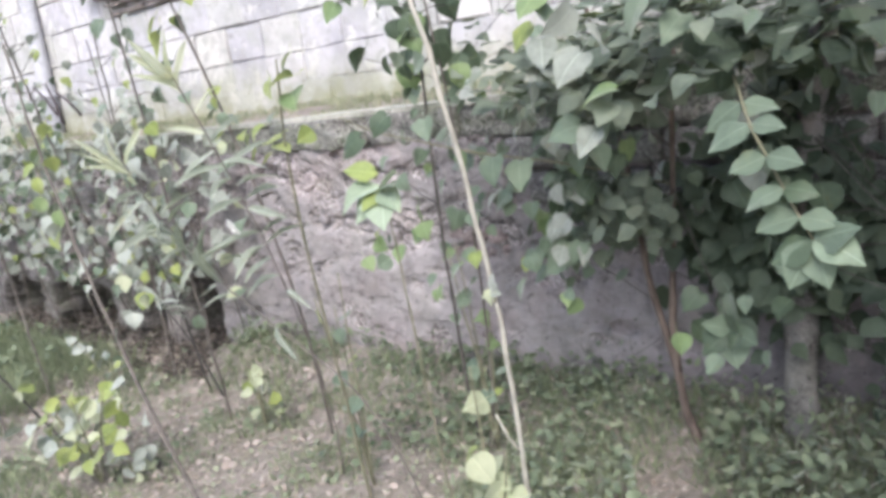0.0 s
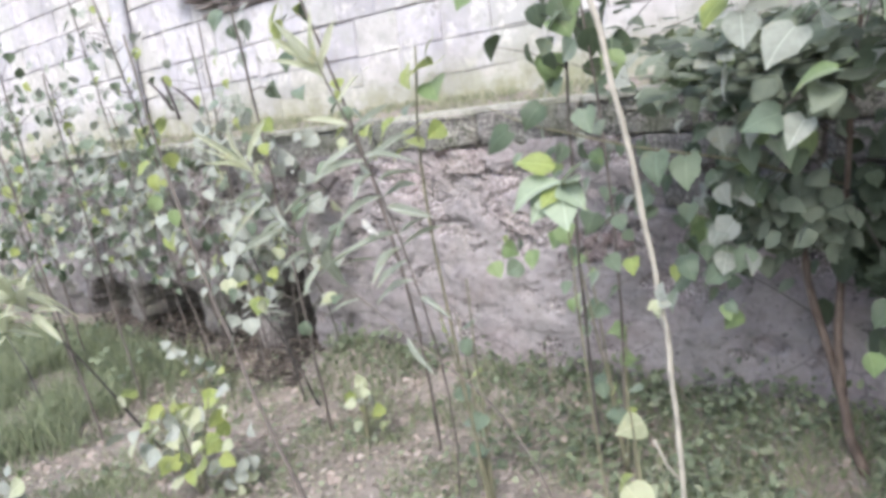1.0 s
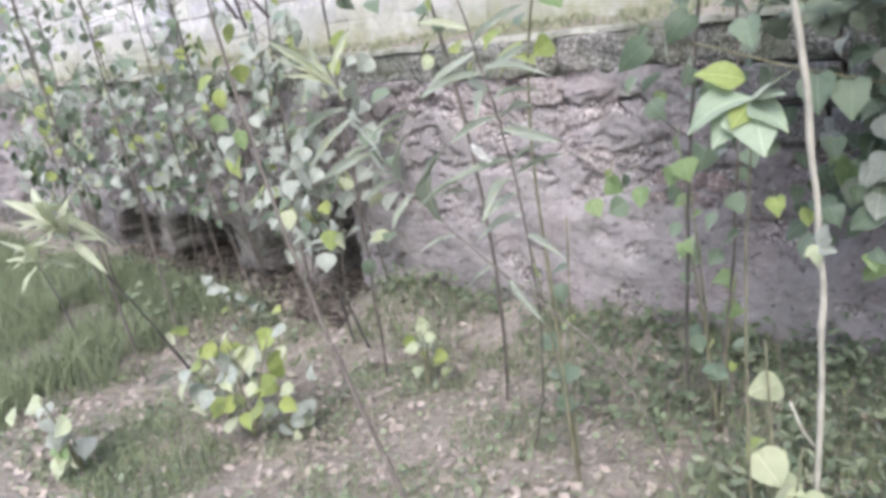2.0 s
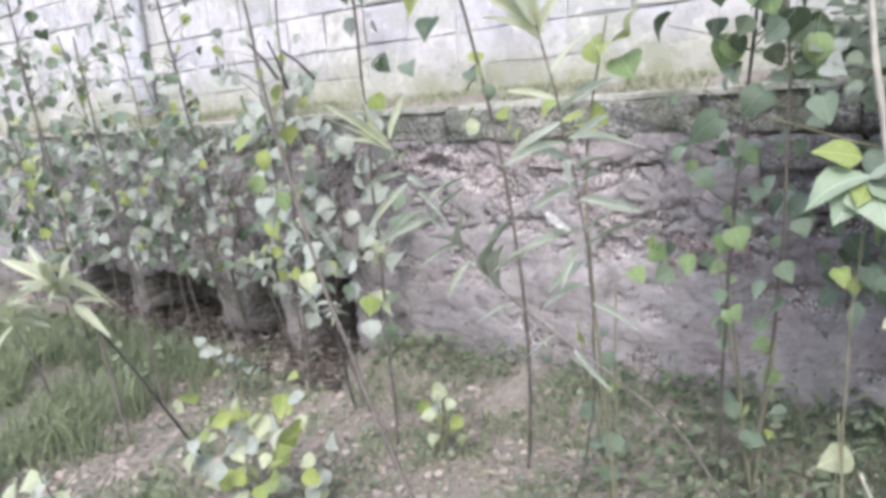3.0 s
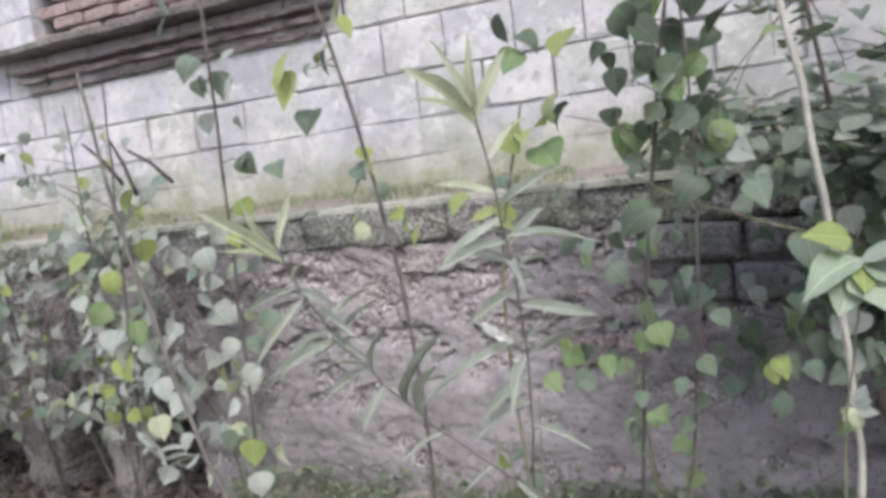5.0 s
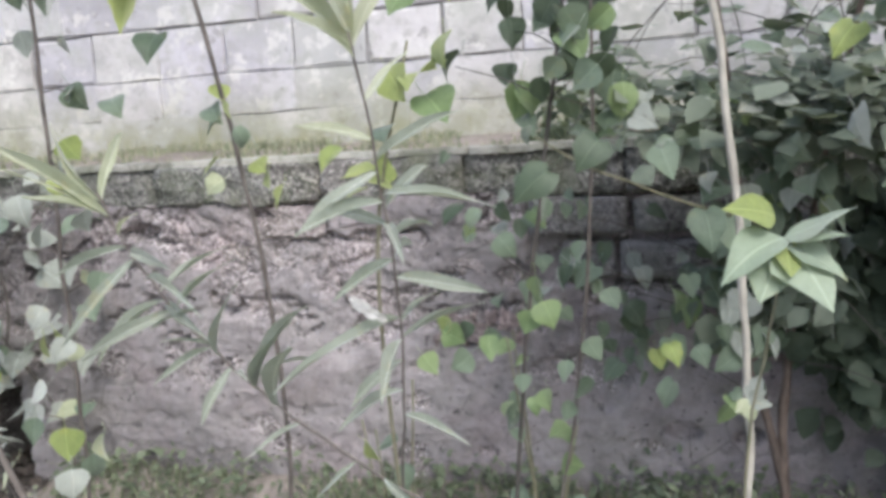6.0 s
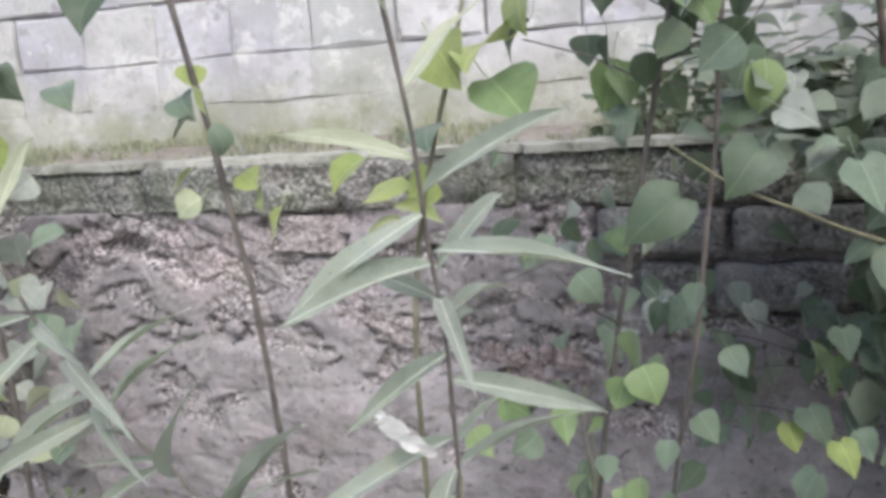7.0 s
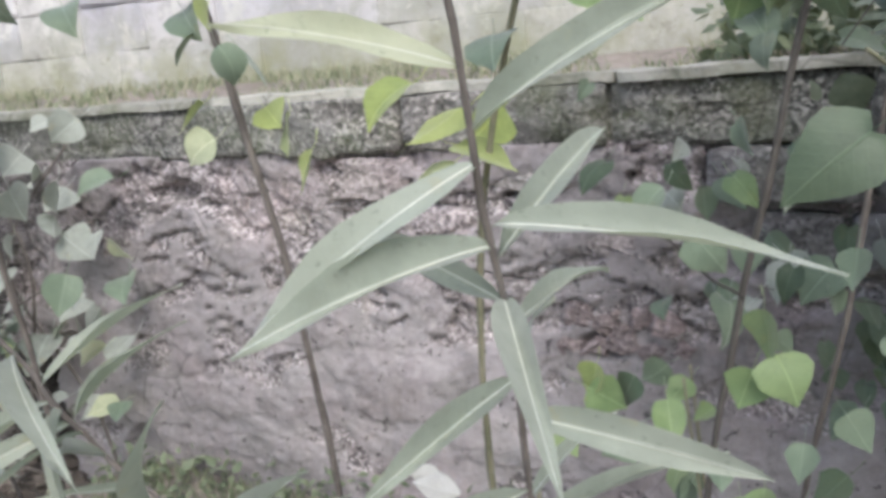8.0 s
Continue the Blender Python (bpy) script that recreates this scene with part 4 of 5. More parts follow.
# ---- young plant with fresh broad leaves ----
def broadleaf_plant(points, leaves, seed, label, bark_mat=BARK_RED, kind="heart", radius=0.008):
    rng = random.Random(seed)
    plant = thing("broadleaf_plant", points[0], label, "plant")
    part("stem", stem_mesh(points, radius, radius * 0.45, bark_mat, seed=seed), plant)
    for base, tip, mat, width, face in leaves:
        add_leaf(plant, rng, kind, mat, base, tip, face, width)
    return plant


top = Vector((-1.583, 2.755, 1.310))
broadleaf_plant([(-1.58, 2.94, ground_z(-1.58, 2.94) - 0.02), (-1.623, 2.875, 0.565), (-1.613, 2.815, 1.015), (-1.593, 2.775, 1.205), tuple(top)], [
    (top + Vector((-0.012, 0, 0.028)), (-1.660, 2.722, 1.352), Y, 0.95, (0, -0.95, 0.5)), (top, (-1.664, 2.703, 1.262), LEAF_MINT, 0.68, (-0.3, -0.7, 0.6)),
    (top, (-1.515, 2.712, 1.352), LEAF_MINT, 0.72, (0.1, -0.6, 0.8)), (top, (-1.522, 2.710, 1.318), LEAF_MINT, 0.75, (0, -0.5, 0.9)), (top, (-1.543, 2.690, 1.232), LEAF_MINT, 1.05, (0.1, -0.8, 0.5)),
    (top, (-1.590, 2.685, 1.275), Y, 0.7, (0, -0.9, 0.5)), (top, (-1.622, 2.695, 1.242), LEAF_MINT, 0.95, (0, -0.9, 0.5)), (top, (-1.520, 2.720, 1.262), LEAF_MINT, 0.85, (0.3, -0.7, 0.6))],
    71, "young plant with a crown of fresh green broad leaves", GREENSTEM, kind="oval", radius=0.0028)


def low_plant(foot, height, spread, leaf, count, mats, seed, label, kind="poplar"):
    """A small plant with broad pale leaves near the ground."""
    rng = random.Random(seed)
    base = Vector((foot[0], foot[1], ground_z(foot[0], foot[1]) - 0.015))
    plant = thing("small_plant", base, label, "plant", "small broad-leaved plants")
    for k in range(3):
        tip = base + Vector((rng.uniform(-0.6, 0.6) * spread, rng.uniform(-0.5, 0.4) * spread, height * rng.uniform(0.6, 1.0)))
        mid = base.lerp(tip, 0.5) + Vector((0, 0, 0.03))
        part("stem", stem_mesh([base, mid, tip], 0.005, 0.002, GREENSTEM, 5, seed + k), plant)
        for i in range(count // 3):
            s = rng.uniform(0.3, 1.0)
            at = base.lerp(tip, s) + Vector((rng.gauss(0, 0.35), rng.gauss(0, 0.3), rng.uniform(-0.1, 0.15))) * spread * 0.55
            hanging_leaf(plant, rng, kind, pick(rng, mats), at, leaf * rng.uniform(0.7, 1.2), (rng.gauss(0, 1), -0.7, 0.1), 0.45)
    return plant


low_plant((-3.36, 2.88), 0.46, 0.42, 0.075, 66, [(Y, 3), (C, 3), (P, 3)], 81, "low plant with lime and creamy leaves on bare soil")
low_plant((-3.22, 2.95), 0.16, 0.15, 0.065, 9, [(P, 2), (C, 1)], 82, "low plant with dusty pale leaves")
low_plant((-3.00, 3.42), 0.42, 0.18, 0.055, 15, [(Y, 2), (C, 2), (P, 1)], 83, "small yellowish seedling at the wall's foot")
low_plant((-1.62, 3.06), 0.62, 0.11, 0.085, 9, [(C, 3), (Y, 1)], 84, "little plant with a few creamy yellow leaves")
low_plant((-2.25, 3.25), 1.02, 0.16, 0.06, 9, [(Y, 2), (M, 2)], 85, "slight seedling with yellow-green leaves")
low_plant((-1.97, 3.62), 0.78, 0.16, 0.052, 21, [(F, 3), (M, 3), (Y, 1)], 89, "small green seedling between thin sapling stems")
low_plant((-3.7, 2.42), 0.40, 0.22, 0.07, 18, [(C, 2), (P, 2), (F, 1)], 86, "low pale-leaved plant by the path")
low_plant((-4.1, 3.4), 0.35, 0.25, 0.06, 18, [(P, 2), (M, 2), (Y, 1)], 87, "low leafy plant in grass")


def tall_seedling():
    rng = random.Random(88)
    foot = Vector((-2.20, 3.18, ground_z(-2.2, 3.18) - 0.02))
    plant = thing("poplar_sapling", foot, "slight seedling with clear yellow leaves high up", "sapling", "young saplings before the wall")
    part("stem", stem_mesh([foot, (-2.22, 3.14, 0.7), (-2.22, 3.09, 1.25), (-2.12, 3.02, 1.62)], 0.0055, 0.0025, GREENSTEM, 6, 88), plant)
    for x, y, z, s, mat in ((-2.24, 3.065, 1.41, 0.09, Y), (-2.28, 3.06, 1.43, 0.075, Y), (-2.20, 3.06, 1.38, 0.08, Y), (-2.24, 3.05, 1.36, 0.075, Y), (-2.09, 3.0, 1.555, 0.11, Y), (-2.05, 2.99, 1.60, 0.085, Y),
                            (-2.14, 3.0, 1.55, 0.095, Y), (-2.08, 3.02, 1.51, 0.10, F), (-2.17, 3.02, 1.47, 0.06, M), (-2.23, 3.19, 1.40, 0.08, Y)):
        hanging_leaf(plant, rng, "poplar", mat, (x, y, z), s * 0.8, (0, -1, 0.3), 0.55)


tall_seedling()


# ---- overgrown bushes at the wall ----
def bush(name, label, stems, clusters, seed, mats, leaf, branch_mat, far=(), far_mat=BUSH_LEAF_SHADED):
    """Stems, branches that end in leaf clusters, broad leaves. clusters: middle, radii, number of leaves, how far they hang."""
    rng = random.Random(seed)
    foot = Vector(stems[0][0][0])
    foot.z = ground_z(foot.x, foot.y) - 0.02
    plant = thing(name, foot, label, "bush")
    tips = []
    for k, (points, r0, r1) in enumerate(stems):
        pts = [Vector(p) for p in points]
        if pts[0].z < 0.3:
            pts[0].z = ground_z(pts[0].x, min(pts[0].y, 3.95)) - 0.02
        part("stem", stem_mesh(pts, r0, r1, branch_mat if r0 > 0.005 else GREENSTEM, 8, seed + k), plant)
        if r0 > 0.005:
            tips += smooth_line(pts[1:], 4)[3:]

    def spray(mid, radii, count, droop, store=None):
        mid = Vector(mid)
        starts = sorted(tips, key=lambda p: (p - mid).length)[:7]
        twigs = []
        for t in range(max(2, min(9, count // 10))):
            u = Vector((rng.gauss(0, 0.55), rng.gauss(0, 0.5), rng.gauss(0, 0.5)))
            end = mid + Vector((u.x * radii[0], u.y * radii[1], u.z * radii[2]))
            end.y = min(end.y, BLOCK_Y - 0.1)
            start = rng.choice(starts)
            half = start.lerp(end, 0.55) + Vector((rng.gauss(0, 0.02), rng.gauss(0, 0.02), 0.02 + 0.03 * rng.random()))
            branch = part("branch", stem_mesh([start, half, end], 0.0019, 0.0009, BARK_MID, 5, seed + t, 4), plant)
            twigs.append((half, end, branch))
        for i in range(count):
            half, end, branch = twigs[i % len(twigs)]
            if rng.random() < 0.65:
                at = half.lerp(end, rng.uniform(0.35, 1.05)) + Vector((rng.gauss(0, 0.045), rng.gauss(0, 0.045), rng.gauss(0, 0.035)))
            else:
                at = mid + Vector((rng.gauss(0, 0.5) * radii[0], rng.gauss(0, 0.5) * radii[1], rng.gauss(0, 0.5) * radii[2]))
            if at.y > 3.92 and at.z < LEDGE_Z + 0.05:
                at.y = 3.90 - 0.12 * rng.random()
            at.y = min(at.y, BLOCK_Y - 0.08)
            size = leaf * rng.uniform(0.6, 1.2)
            if store is None:
                hanging_leaf(branch, rng, "heart" if rng.random() < 0.5 else "poplar", pick(rng, mats), at, size, (0, -1, 0.1), droop, flat=at.z > 1.56)
            else:
                way = Vector((rng.gauss(0, 0.6), -0.5 + rng.gauss(0, 0.4), -droop)).normalized()
                face = (rng.gauss(0, 0.5), -0.6, 0.8)
                if at.z > 1.42 and rng.random() < 0.6:
                    way, face = Vector((rng.gauss(0, 1), rng.gauss(-0.3, 0.8), -0.15)).normalized(), (rng.gauss(0, 0.2), -0.25, 1)
                m = leaf_pose(at - way * size * 0.4, at + way * size * 0.6, face, 1.2)
                v, f, _ = leaf_shape("oval", i % 5)
                k = len(store[0])
                store[0].extend(m @ p for p in v)
                store[1].extend(tuple(j + k for j in face) for face in f)

    for mid, radii, count, droop in clusters:
        spray(mid, radii, count, droop)
    if far:
        store = ([], [])
        for mid, radii, count, droop in far:
            spray(mid, radii, count, droop, store)
        tagged(part("foliage", mesh_of("foliage", *store, far_mat), plant), kind="stuff")
    return plant


fork_bush = bush(
    "mulberry_bush", "dark-leaved bush with forked reddish stems at the wall",
    [([(-1.30, 3.80, 0.2), (-1.342, 3.80, 0.37), (-1.369, 3.80, 0.531), (-1.434, 3.80, 0.795), (-1.450, 3.79, 0.97), (-1.50, 3.74, 1.45), (-1.58, 3.66, 1.95), (-1.6, 3.64, 2.1)], 0.017, 0.0025),
     ([(-1.362, 3.80, 0.50), (-1.366, 3.80, 0.686), (-1.350, 3.79, 0.909), (-1.30, 3.72, 1.35), (-1.22, 3.64, 1.85), (-1.18, 3.62, 2.05)], 0.014, 0.0025),
     ([(-1.33, 3.76, 1.12), (-1.50, 3.42, 1.245), (-1.647, 3.239, 1.308), (-1.757, 3.131, 1.360), (-1.84, 3.06, 1.40), (-1.91, 3.0, 1.45)], 0.0034, 0.0014)],
    [((-1.42, 3.44, 1.52), (0.28, 0.22, 0.10), 40, 0.45), ((-1.20, 3.50, 1.85), (0.34, 0.25, 0.20), 26, 0.35), ((-1.52, 3.50, 1.82), (0.28, 0.2, 0.15), 34, 0.35), ((-1.32, 4.20, 1.78), (0.35, 0.15, 0.14), 30, 0.35), ((-1.80, 3.38, 1.45), (0.20, 0.16, 0.06), 16, 0.5),
     ((-1.42, 3.46, 1.30), (0.18, 0.14, 0.10), 30, 0.7), ((-1.20, 3.82, 0.98), (0.17, 0.06, 0.24), 20, 0.75), ((-1.46, 3.84, 0.95), (0.08, 0.05, 0.20), 10, 0.75), ((-1.66, 3.84, 0.92), (0.11, 0.05, 0.15), 16, 0.75), ((-1.60, 3.45, 1.34), (0.15, 0.15, 0.1), 14, 0.6), ((-1.58, 3.80, 1.08), (0.10, 0.06, 0.14), 9, 0.75), ((-2.02, 3.70, 1.22), (0.20, 0.12, 0.18), 34, 0.65), ((-1.14, 3.40, 1.42), (0.20, 0.16, 0.10), 18, 0.65),
     ((-1.08, 3.42, 0.80), (0.07, 0.08, 0.10), 10, 0.75), ((-1.55, 3.45, 1.12), (0.11, 0.10, 0.13), 30, 0.6), ((-1.50, 3.45, 0.98), (0.12, 0.10, 0.12), 24, 0.6)],
    91, [(D, 2.2), (M, 5), (P, 2.6), (F, 0.5)], 0.068, BARK_RED,
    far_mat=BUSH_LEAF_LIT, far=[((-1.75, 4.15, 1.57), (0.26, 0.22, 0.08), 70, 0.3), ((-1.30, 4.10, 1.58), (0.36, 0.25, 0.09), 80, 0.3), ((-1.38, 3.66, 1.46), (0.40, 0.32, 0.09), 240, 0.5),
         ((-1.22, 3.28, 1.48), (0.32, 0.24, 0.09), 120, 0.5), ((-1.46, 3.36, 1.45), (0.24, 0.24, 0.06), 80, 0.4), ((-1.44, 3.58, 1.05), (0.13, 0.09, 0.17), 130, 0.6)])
NEAR_LEAVES = [(-1.30, 3.05, 1.60, 0.085, P), (-1.27, 3.03, 1.50, 0.09, P), (-1.22, 3.05, 1.43, 0.085, F), (-1.35, 3.06, 1.54, 0.075, P), (-1.18, 3.02, 1.66, 0.09, P), (-1.36, 3.05, 1.64, 0.08, F),
               (-1.20, 3.03, 1.55, 0.085, P), (-1.40, 3.10, 1.44, 0.075, P), (-1.33, 3.10, 1.36, 0.08, M), (-1.26, 3.06, 1.34, 0.075, P), (-1.13, 3.05, 1.58, 0.09, M), (-1.42, 3.12, 1.58, 0.07, Y)]
rng = random.Random(94)
for base, tip, mat, width in (((-1.895, 3.05, 1.392), (-1.956, 3.045, 1.335), D, 0.85), ((-1.622, 3.25, 1.295), (-1.61, 3.225, 1.215), M, 0.9), ((-1.570, 3.30, 1.275), (-1.560, 3.27, 1.195), M, 0.92), ((-1.69, 3.215, 1.045), (-1.675, 3.19, 1.005), Y, 0.9),
                              ((-1.81, 3.07, 1.44), (-1.85, 3.05, 1.385), D, 1.0), ((-1.71, 3.09, 1.42), (-1.69, 3.07, 1.365), M, 1.0), ((-1.70, 3.50, 0.95), (-1.69, 3.47, 0.91), Y, 0.9), ((-1.67, 3.5, 0.98), (-1.645, 3.47, 0.92), M, 0.9)):
    add_leaf(fork_bush, rng, "heart", mat, base, tip, (0.1, -0.85, 0.5), width)
for x, y, z, size, mat in NEAR_LEAVES:
    hanging_leaf(fork_bush, rng, "heart", mat, (x, y, z), size, (-0.2, -1, 0.1), 0.6)
# High and far-right clusters are unseen leaves, added to shade the corner.
bush("mulberry_bush", "tall dark bush with a pale trunk shading the corner",
     [([(-1.01, 3.86, 0.2), (-1.005, 3.86, 0.6), (-0.99, 3.84, 1.0), (-0.92, 3.75, 1.5), (-0.80, 3.6, 2.0), (-0.75, 3.5, 2.7)], 0.052, 0.018),
      ([(-0.62, 3.80, 0.2), (-0.60, 3.76, 0.8), (-0.52, 3.7, 1.5), (-0.45, 3.6, 2.4)], 0.03, 0.015)],
     [((-1.02, 3.28, 1.58), (0.26, 0.22, 0.14), 44, 0.5), ((-0.86, 3.60, 1.44), (0.22, 0.12, 0.10), 14, 0.65), ((-1.02, 3.60, 1.05), (0.10, 0.10, 0.22), 12, 0.7), ((-0.62, 3.55, 1.80), (0.30, 0.25, 0.2), 12, 0.4),
      ((-1.0, 3.30, 1.92), (0.35, 0.3, 0.2), 14, 0.35), ((-0.50, 3.6, 1.3), (0.2, 0.15, 0.3), 8, 0.6)],
     92, [(D, 5), (M, 4), (P, 0.8)], 0.082, STUMP,
     # Packed in the dark leaf tone, which paints the bush's inner shade.
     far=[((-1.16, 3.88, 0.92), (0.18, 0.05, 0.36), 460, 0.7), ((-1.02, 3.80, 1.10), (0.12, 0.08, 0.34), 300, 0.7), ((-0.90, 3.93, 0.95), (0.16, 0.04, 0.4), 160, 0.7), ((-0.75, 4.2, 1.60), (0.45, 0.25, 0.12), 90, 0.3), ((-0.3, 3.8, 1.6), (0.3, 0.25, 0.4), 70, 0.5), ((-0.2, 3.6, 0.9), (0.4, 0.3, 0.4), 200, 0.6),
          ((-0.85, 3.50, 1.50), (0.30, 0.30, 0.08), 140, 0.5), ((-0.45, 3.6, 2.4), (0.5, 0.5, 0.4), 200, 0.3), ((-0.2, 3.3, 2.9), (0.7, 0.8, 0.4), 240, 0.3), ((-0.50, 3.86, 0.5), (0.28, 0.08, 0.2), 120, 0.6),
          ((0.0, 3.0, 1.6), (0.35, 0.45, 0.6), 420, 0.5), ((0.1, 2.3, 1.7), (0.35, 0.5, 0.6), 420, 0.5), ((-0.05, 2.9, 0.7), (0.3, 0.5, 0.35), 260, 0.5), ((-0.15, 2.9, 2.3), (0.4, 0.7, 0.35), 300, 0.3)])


def drooping_branch():
    """A branch with paired leaves hanging out of the bush."""
    rng = random.Random(95)
    line = smooth_line([(-1.08, 3.50, 1.46), (-0.985, 3.20, 1.40), (-0.925, 3.02, 1.358), (-0.887, 3.01, 1.28), (-0.85, 3.00, 1.205), (-0.818, 2.99, 1.150)], 4)
    plant = thing("mulberry_branch", line[0], "drooping green branch with paired oval leaves", "branch")
    part("stem", mesh_of("stem", *tube(line, [0.0042 - 0.0001 * i for i in range(len(line))], 6), GREENSTEM), plant)
    for i in range(5, len(line), 3):
        p = line[i]
        for side in (-1, 1):
            size = 0.082 + rng.uniform(-0.012, 0.012)
            tip = p + Vector((side * size * 0.8, -0.02 + 0.02 * rng.random(), -size * (0.15 if side > 0 else 0.45) * rng.uniform(0.6, 1.4)))
            add_leaf(plant, rng, "oval", pick(rng, [(M, 5), (D, 1), (LEAF_MINT, 0.6)]), p, tip, (0.1 * side, -0.7, 0.7), 1.05)
    add_leaf(plant, rng, "oval", LEAF_MINT, line[-1], (-0.735, 2.96, 1.115), (0, -0.6, 0.8), 1.05)
    for tip in ((-0.855, 2.96, 1.065), (-0.79, 2.96, 1.07), (-0.74, 2.97, 1.18)):
        add_leaf(plant, rng, "oval", M, line[-1], tip, (0, -0.9, 0.4), 1.0)
    for k in range(5):
        a = 1.26 * k
        add_leaf(plant, rng, "oval", D if k % 2 else M, (-1.09, 3.43, 0.80), (-1.09 + 0.075 * math.cos(a), 3.39, 0.78 + 0.075 * math.sin(a)), (0, -0.9, 0.4), 1.1)


drooping_branch()


def wall_climber():
    """Dusty round leaves of a climber spread over the rubble."""
    rng = random.Random(97)
    plant = thing("wall_climber", (-4.6, 3.93, 0.25), "dusty climber with round leaves covering the rubble", "climber")
    for k in range(9):
        x = -6.4 + 0.33 * k + rng.uniform(-0.1, 0.1)
        pts = [(x, 3.94, 0.25), (x + rng.uniform(-0.15, 0.15), 3.93, 0.6), (x + rng.uniform(-0.3, 0.3), 3.92, 1.0), (x + rng.uniform(-0.4, 0.4), 3.93, 1.38)]
        part("stem", stem_mesh(pts, 0.006, 0.003, BARK, 5, 97 + k), plant)
    for i in range(300):
        x = -3.5 - 3.8 * rng.random() ** 1.1
        z = 1.45 - 0.88 * rng.random() ** 1.1 + 0.1 * fbm(x * 2, 0, 1.0)
        y = 3.93 - abs(rng.gauss(0, 0.09))
        hanging_leaf(plant, rng, "poplar", pick(rng, [(P, 8), (M, 2.5), (C, 1.0), (Y, 0.4), (D, 0.4)]), (x, y, z), rng.uniform(0.06, 0.115), (0, -1, 0.3), 0.5)


wall_climber()


# ---- the rotten post in the gap of the wall ----
def post_stump():
    v, f = rounded_box(0.16, 0.14, 0.80, 0.02, 15, 0.0, 3)
    for p in v:
        q = Vector((p.x * 22, p.y * 22, p.z * 7))
        p += Vector((noise.noise(q), noise.noise(q + Vector((5, 0, 0))), 0.6 * noise.noise(q + Vector((0, 5, 0))))) * 0.034
        q = p * 45
        p += Vector((noise.noise(q), noise.noise(q + Vector((5, 0, 0))), 0)) * 0.008
        p.x *= 1.0 + 0.22 * (p.z / 0.8)
    m = Matrix.Translation((-4.33, 4.02, 0.49)) @ Euler((0.03, 0.02, 0.15)).to_matrix().to_4x4()
    ob = new("post_stump", mesh_of("post_stump", v, f, STUMP, smooth=False))
    ob.matrix_basis = m
    tagged(ob, "pale rotten post stump standing against the wall", "post")


post_stump()


def drain_pipe():
    pipe = thing("drain_pipe", (-6.34, 4.60, 1.42), "grey-white drain pipe fixed to the block wall", "pipe")
    part("tube", mesh_of("tube", *tube([(-6.34, 4.60, 1.40 + 0.23 * i) for i in range(11)], [0.055] * 11, 14), PIPE), pipe)
    for z in (1.75, 2.75):
        part("collar", mesh_of("collar", *tube([(-6.34, 4.60, z), (-6.34, 4.60, z + 0.05)], [0.064, 0.064], 14), PIPE), pipe)


drain_pipe()


# ---- the corbelled sill and the bricked opening ----
def corbel():
    sill = thing("brick_corbel", (-4.5, BLOCK_Y, 2.2), "stained brick corbel carrying a projecting sill", "corbel")
    for k, (x0, x1, y0, z0, z1) in enumerate(((-5.36, -3.46, 4.63, 2.208, 2.245), (-5.39, -3.42, 4.60, 2.262, 2.292), (-5.44, -3.38, 4.575, 2.315, 2.342))):
        x = x0
        rng = random.Random(k)
        while x < x1 - 0.05:
            w = min(rng.uniform(0.2, 0.42), x1 - x)
            v, f = rounded_box(w - 0.008, 0.25, z1 - z0, 0.008, 2, 0.006, k + x)
            part("corbel_course", mesh_of("corbel_course", [p + Vector((x + w / 2, y0 + 0.125 + rng.uniform(-0.008, 0.008), (z0 + z1) / 2)) for p in v], f, CORBEL, smooth=False), sill)
            x += w
    v, f = rounded_box(2.28, 0.28, 0.045, 0.012, 6, 0.014, 4)
    part("sill_slab", mesh_of("sill_slab", [p + Vector((-4.45, 4.645, 2.425)) for p in v], f, SHADED_GRIMY, smooth=False), sill, label="grimy sill slab with ragged edges")


corbel()

# ---- pieces of the walls ----
rng = random.Random(201)
BLOCKS = {}


def block_mesh(w, h, kind, cut=0.007):
    key = (round(w, 3), round(h, 3), kind, cut)
    if key not in BLOCKS:
        v, f = worn_block(w, 0.14, h, cut, kind * 31 + round(w * 997))
        BLOCKS[key] = mesh_of("block", v, f, WHITEWASH, smooth=False)
    return BLOCKS[key]


OFFSETS = {0: -3.80, 1: -3.66, 2: -3.963, 3: -3.187, 4: -3.36, 5: -3.2, 6: -3.36}
for row, (z0, z1) in enumerate(zip(COURSES, COURSES[1:])):
    pitch = 0.3085 if row != 3 else 0.304
    x = OFFSETS.get(row, -3.3 + 0.15 * (row % 2)) - 20 * pitch
    while x < 0.45:
        x1 = x + pitch
        inside = z0 > OPEN_Z[0] - 0.05 and z0 < OPEN_Z[1] - 0.05
        a, b = x, x1
        if inside:
            if a >= OPEN_X[0] - 0.02 and b <= OPEN_X[1] + 0.02:
                x = x1
                continue
            if a < OPEN_X[0] < b:
                b = OPEN_X[0]
            if a < OPEN_X[1] < b:
                a = OPEN_X[1]
        if b - a > 0.06 and not (z0 > 3.0 and x < -7.0):
            w, h = b - a - rng.choice((0.006, 0.010, 0.014, 0.018)), z1 - z0 - rng.choice((0.004, 0.008, 0.013))
            if rng.random() < 0.3:
                w = b - a + 0.001
            if row < 2:
                w, h = b - a + 0.001, z1 - z0 - 0.002
            m = Matrix.Translation(((a + b) / 2, BLOCK_Y + 0.07 + rng.uniform(-0.003, 0.004), (z0 + z1) / 2 + rng.uniform(-0.002, 0.002)))
            part("block", block_mesh(w, h, rng.randrange(3), 0.002 if row < 2 else 0.007), wall_upper, m @ Euler((0, rng.gauss(0, 0.004), 0)).to_matrix().to_4x4())
        x = x1

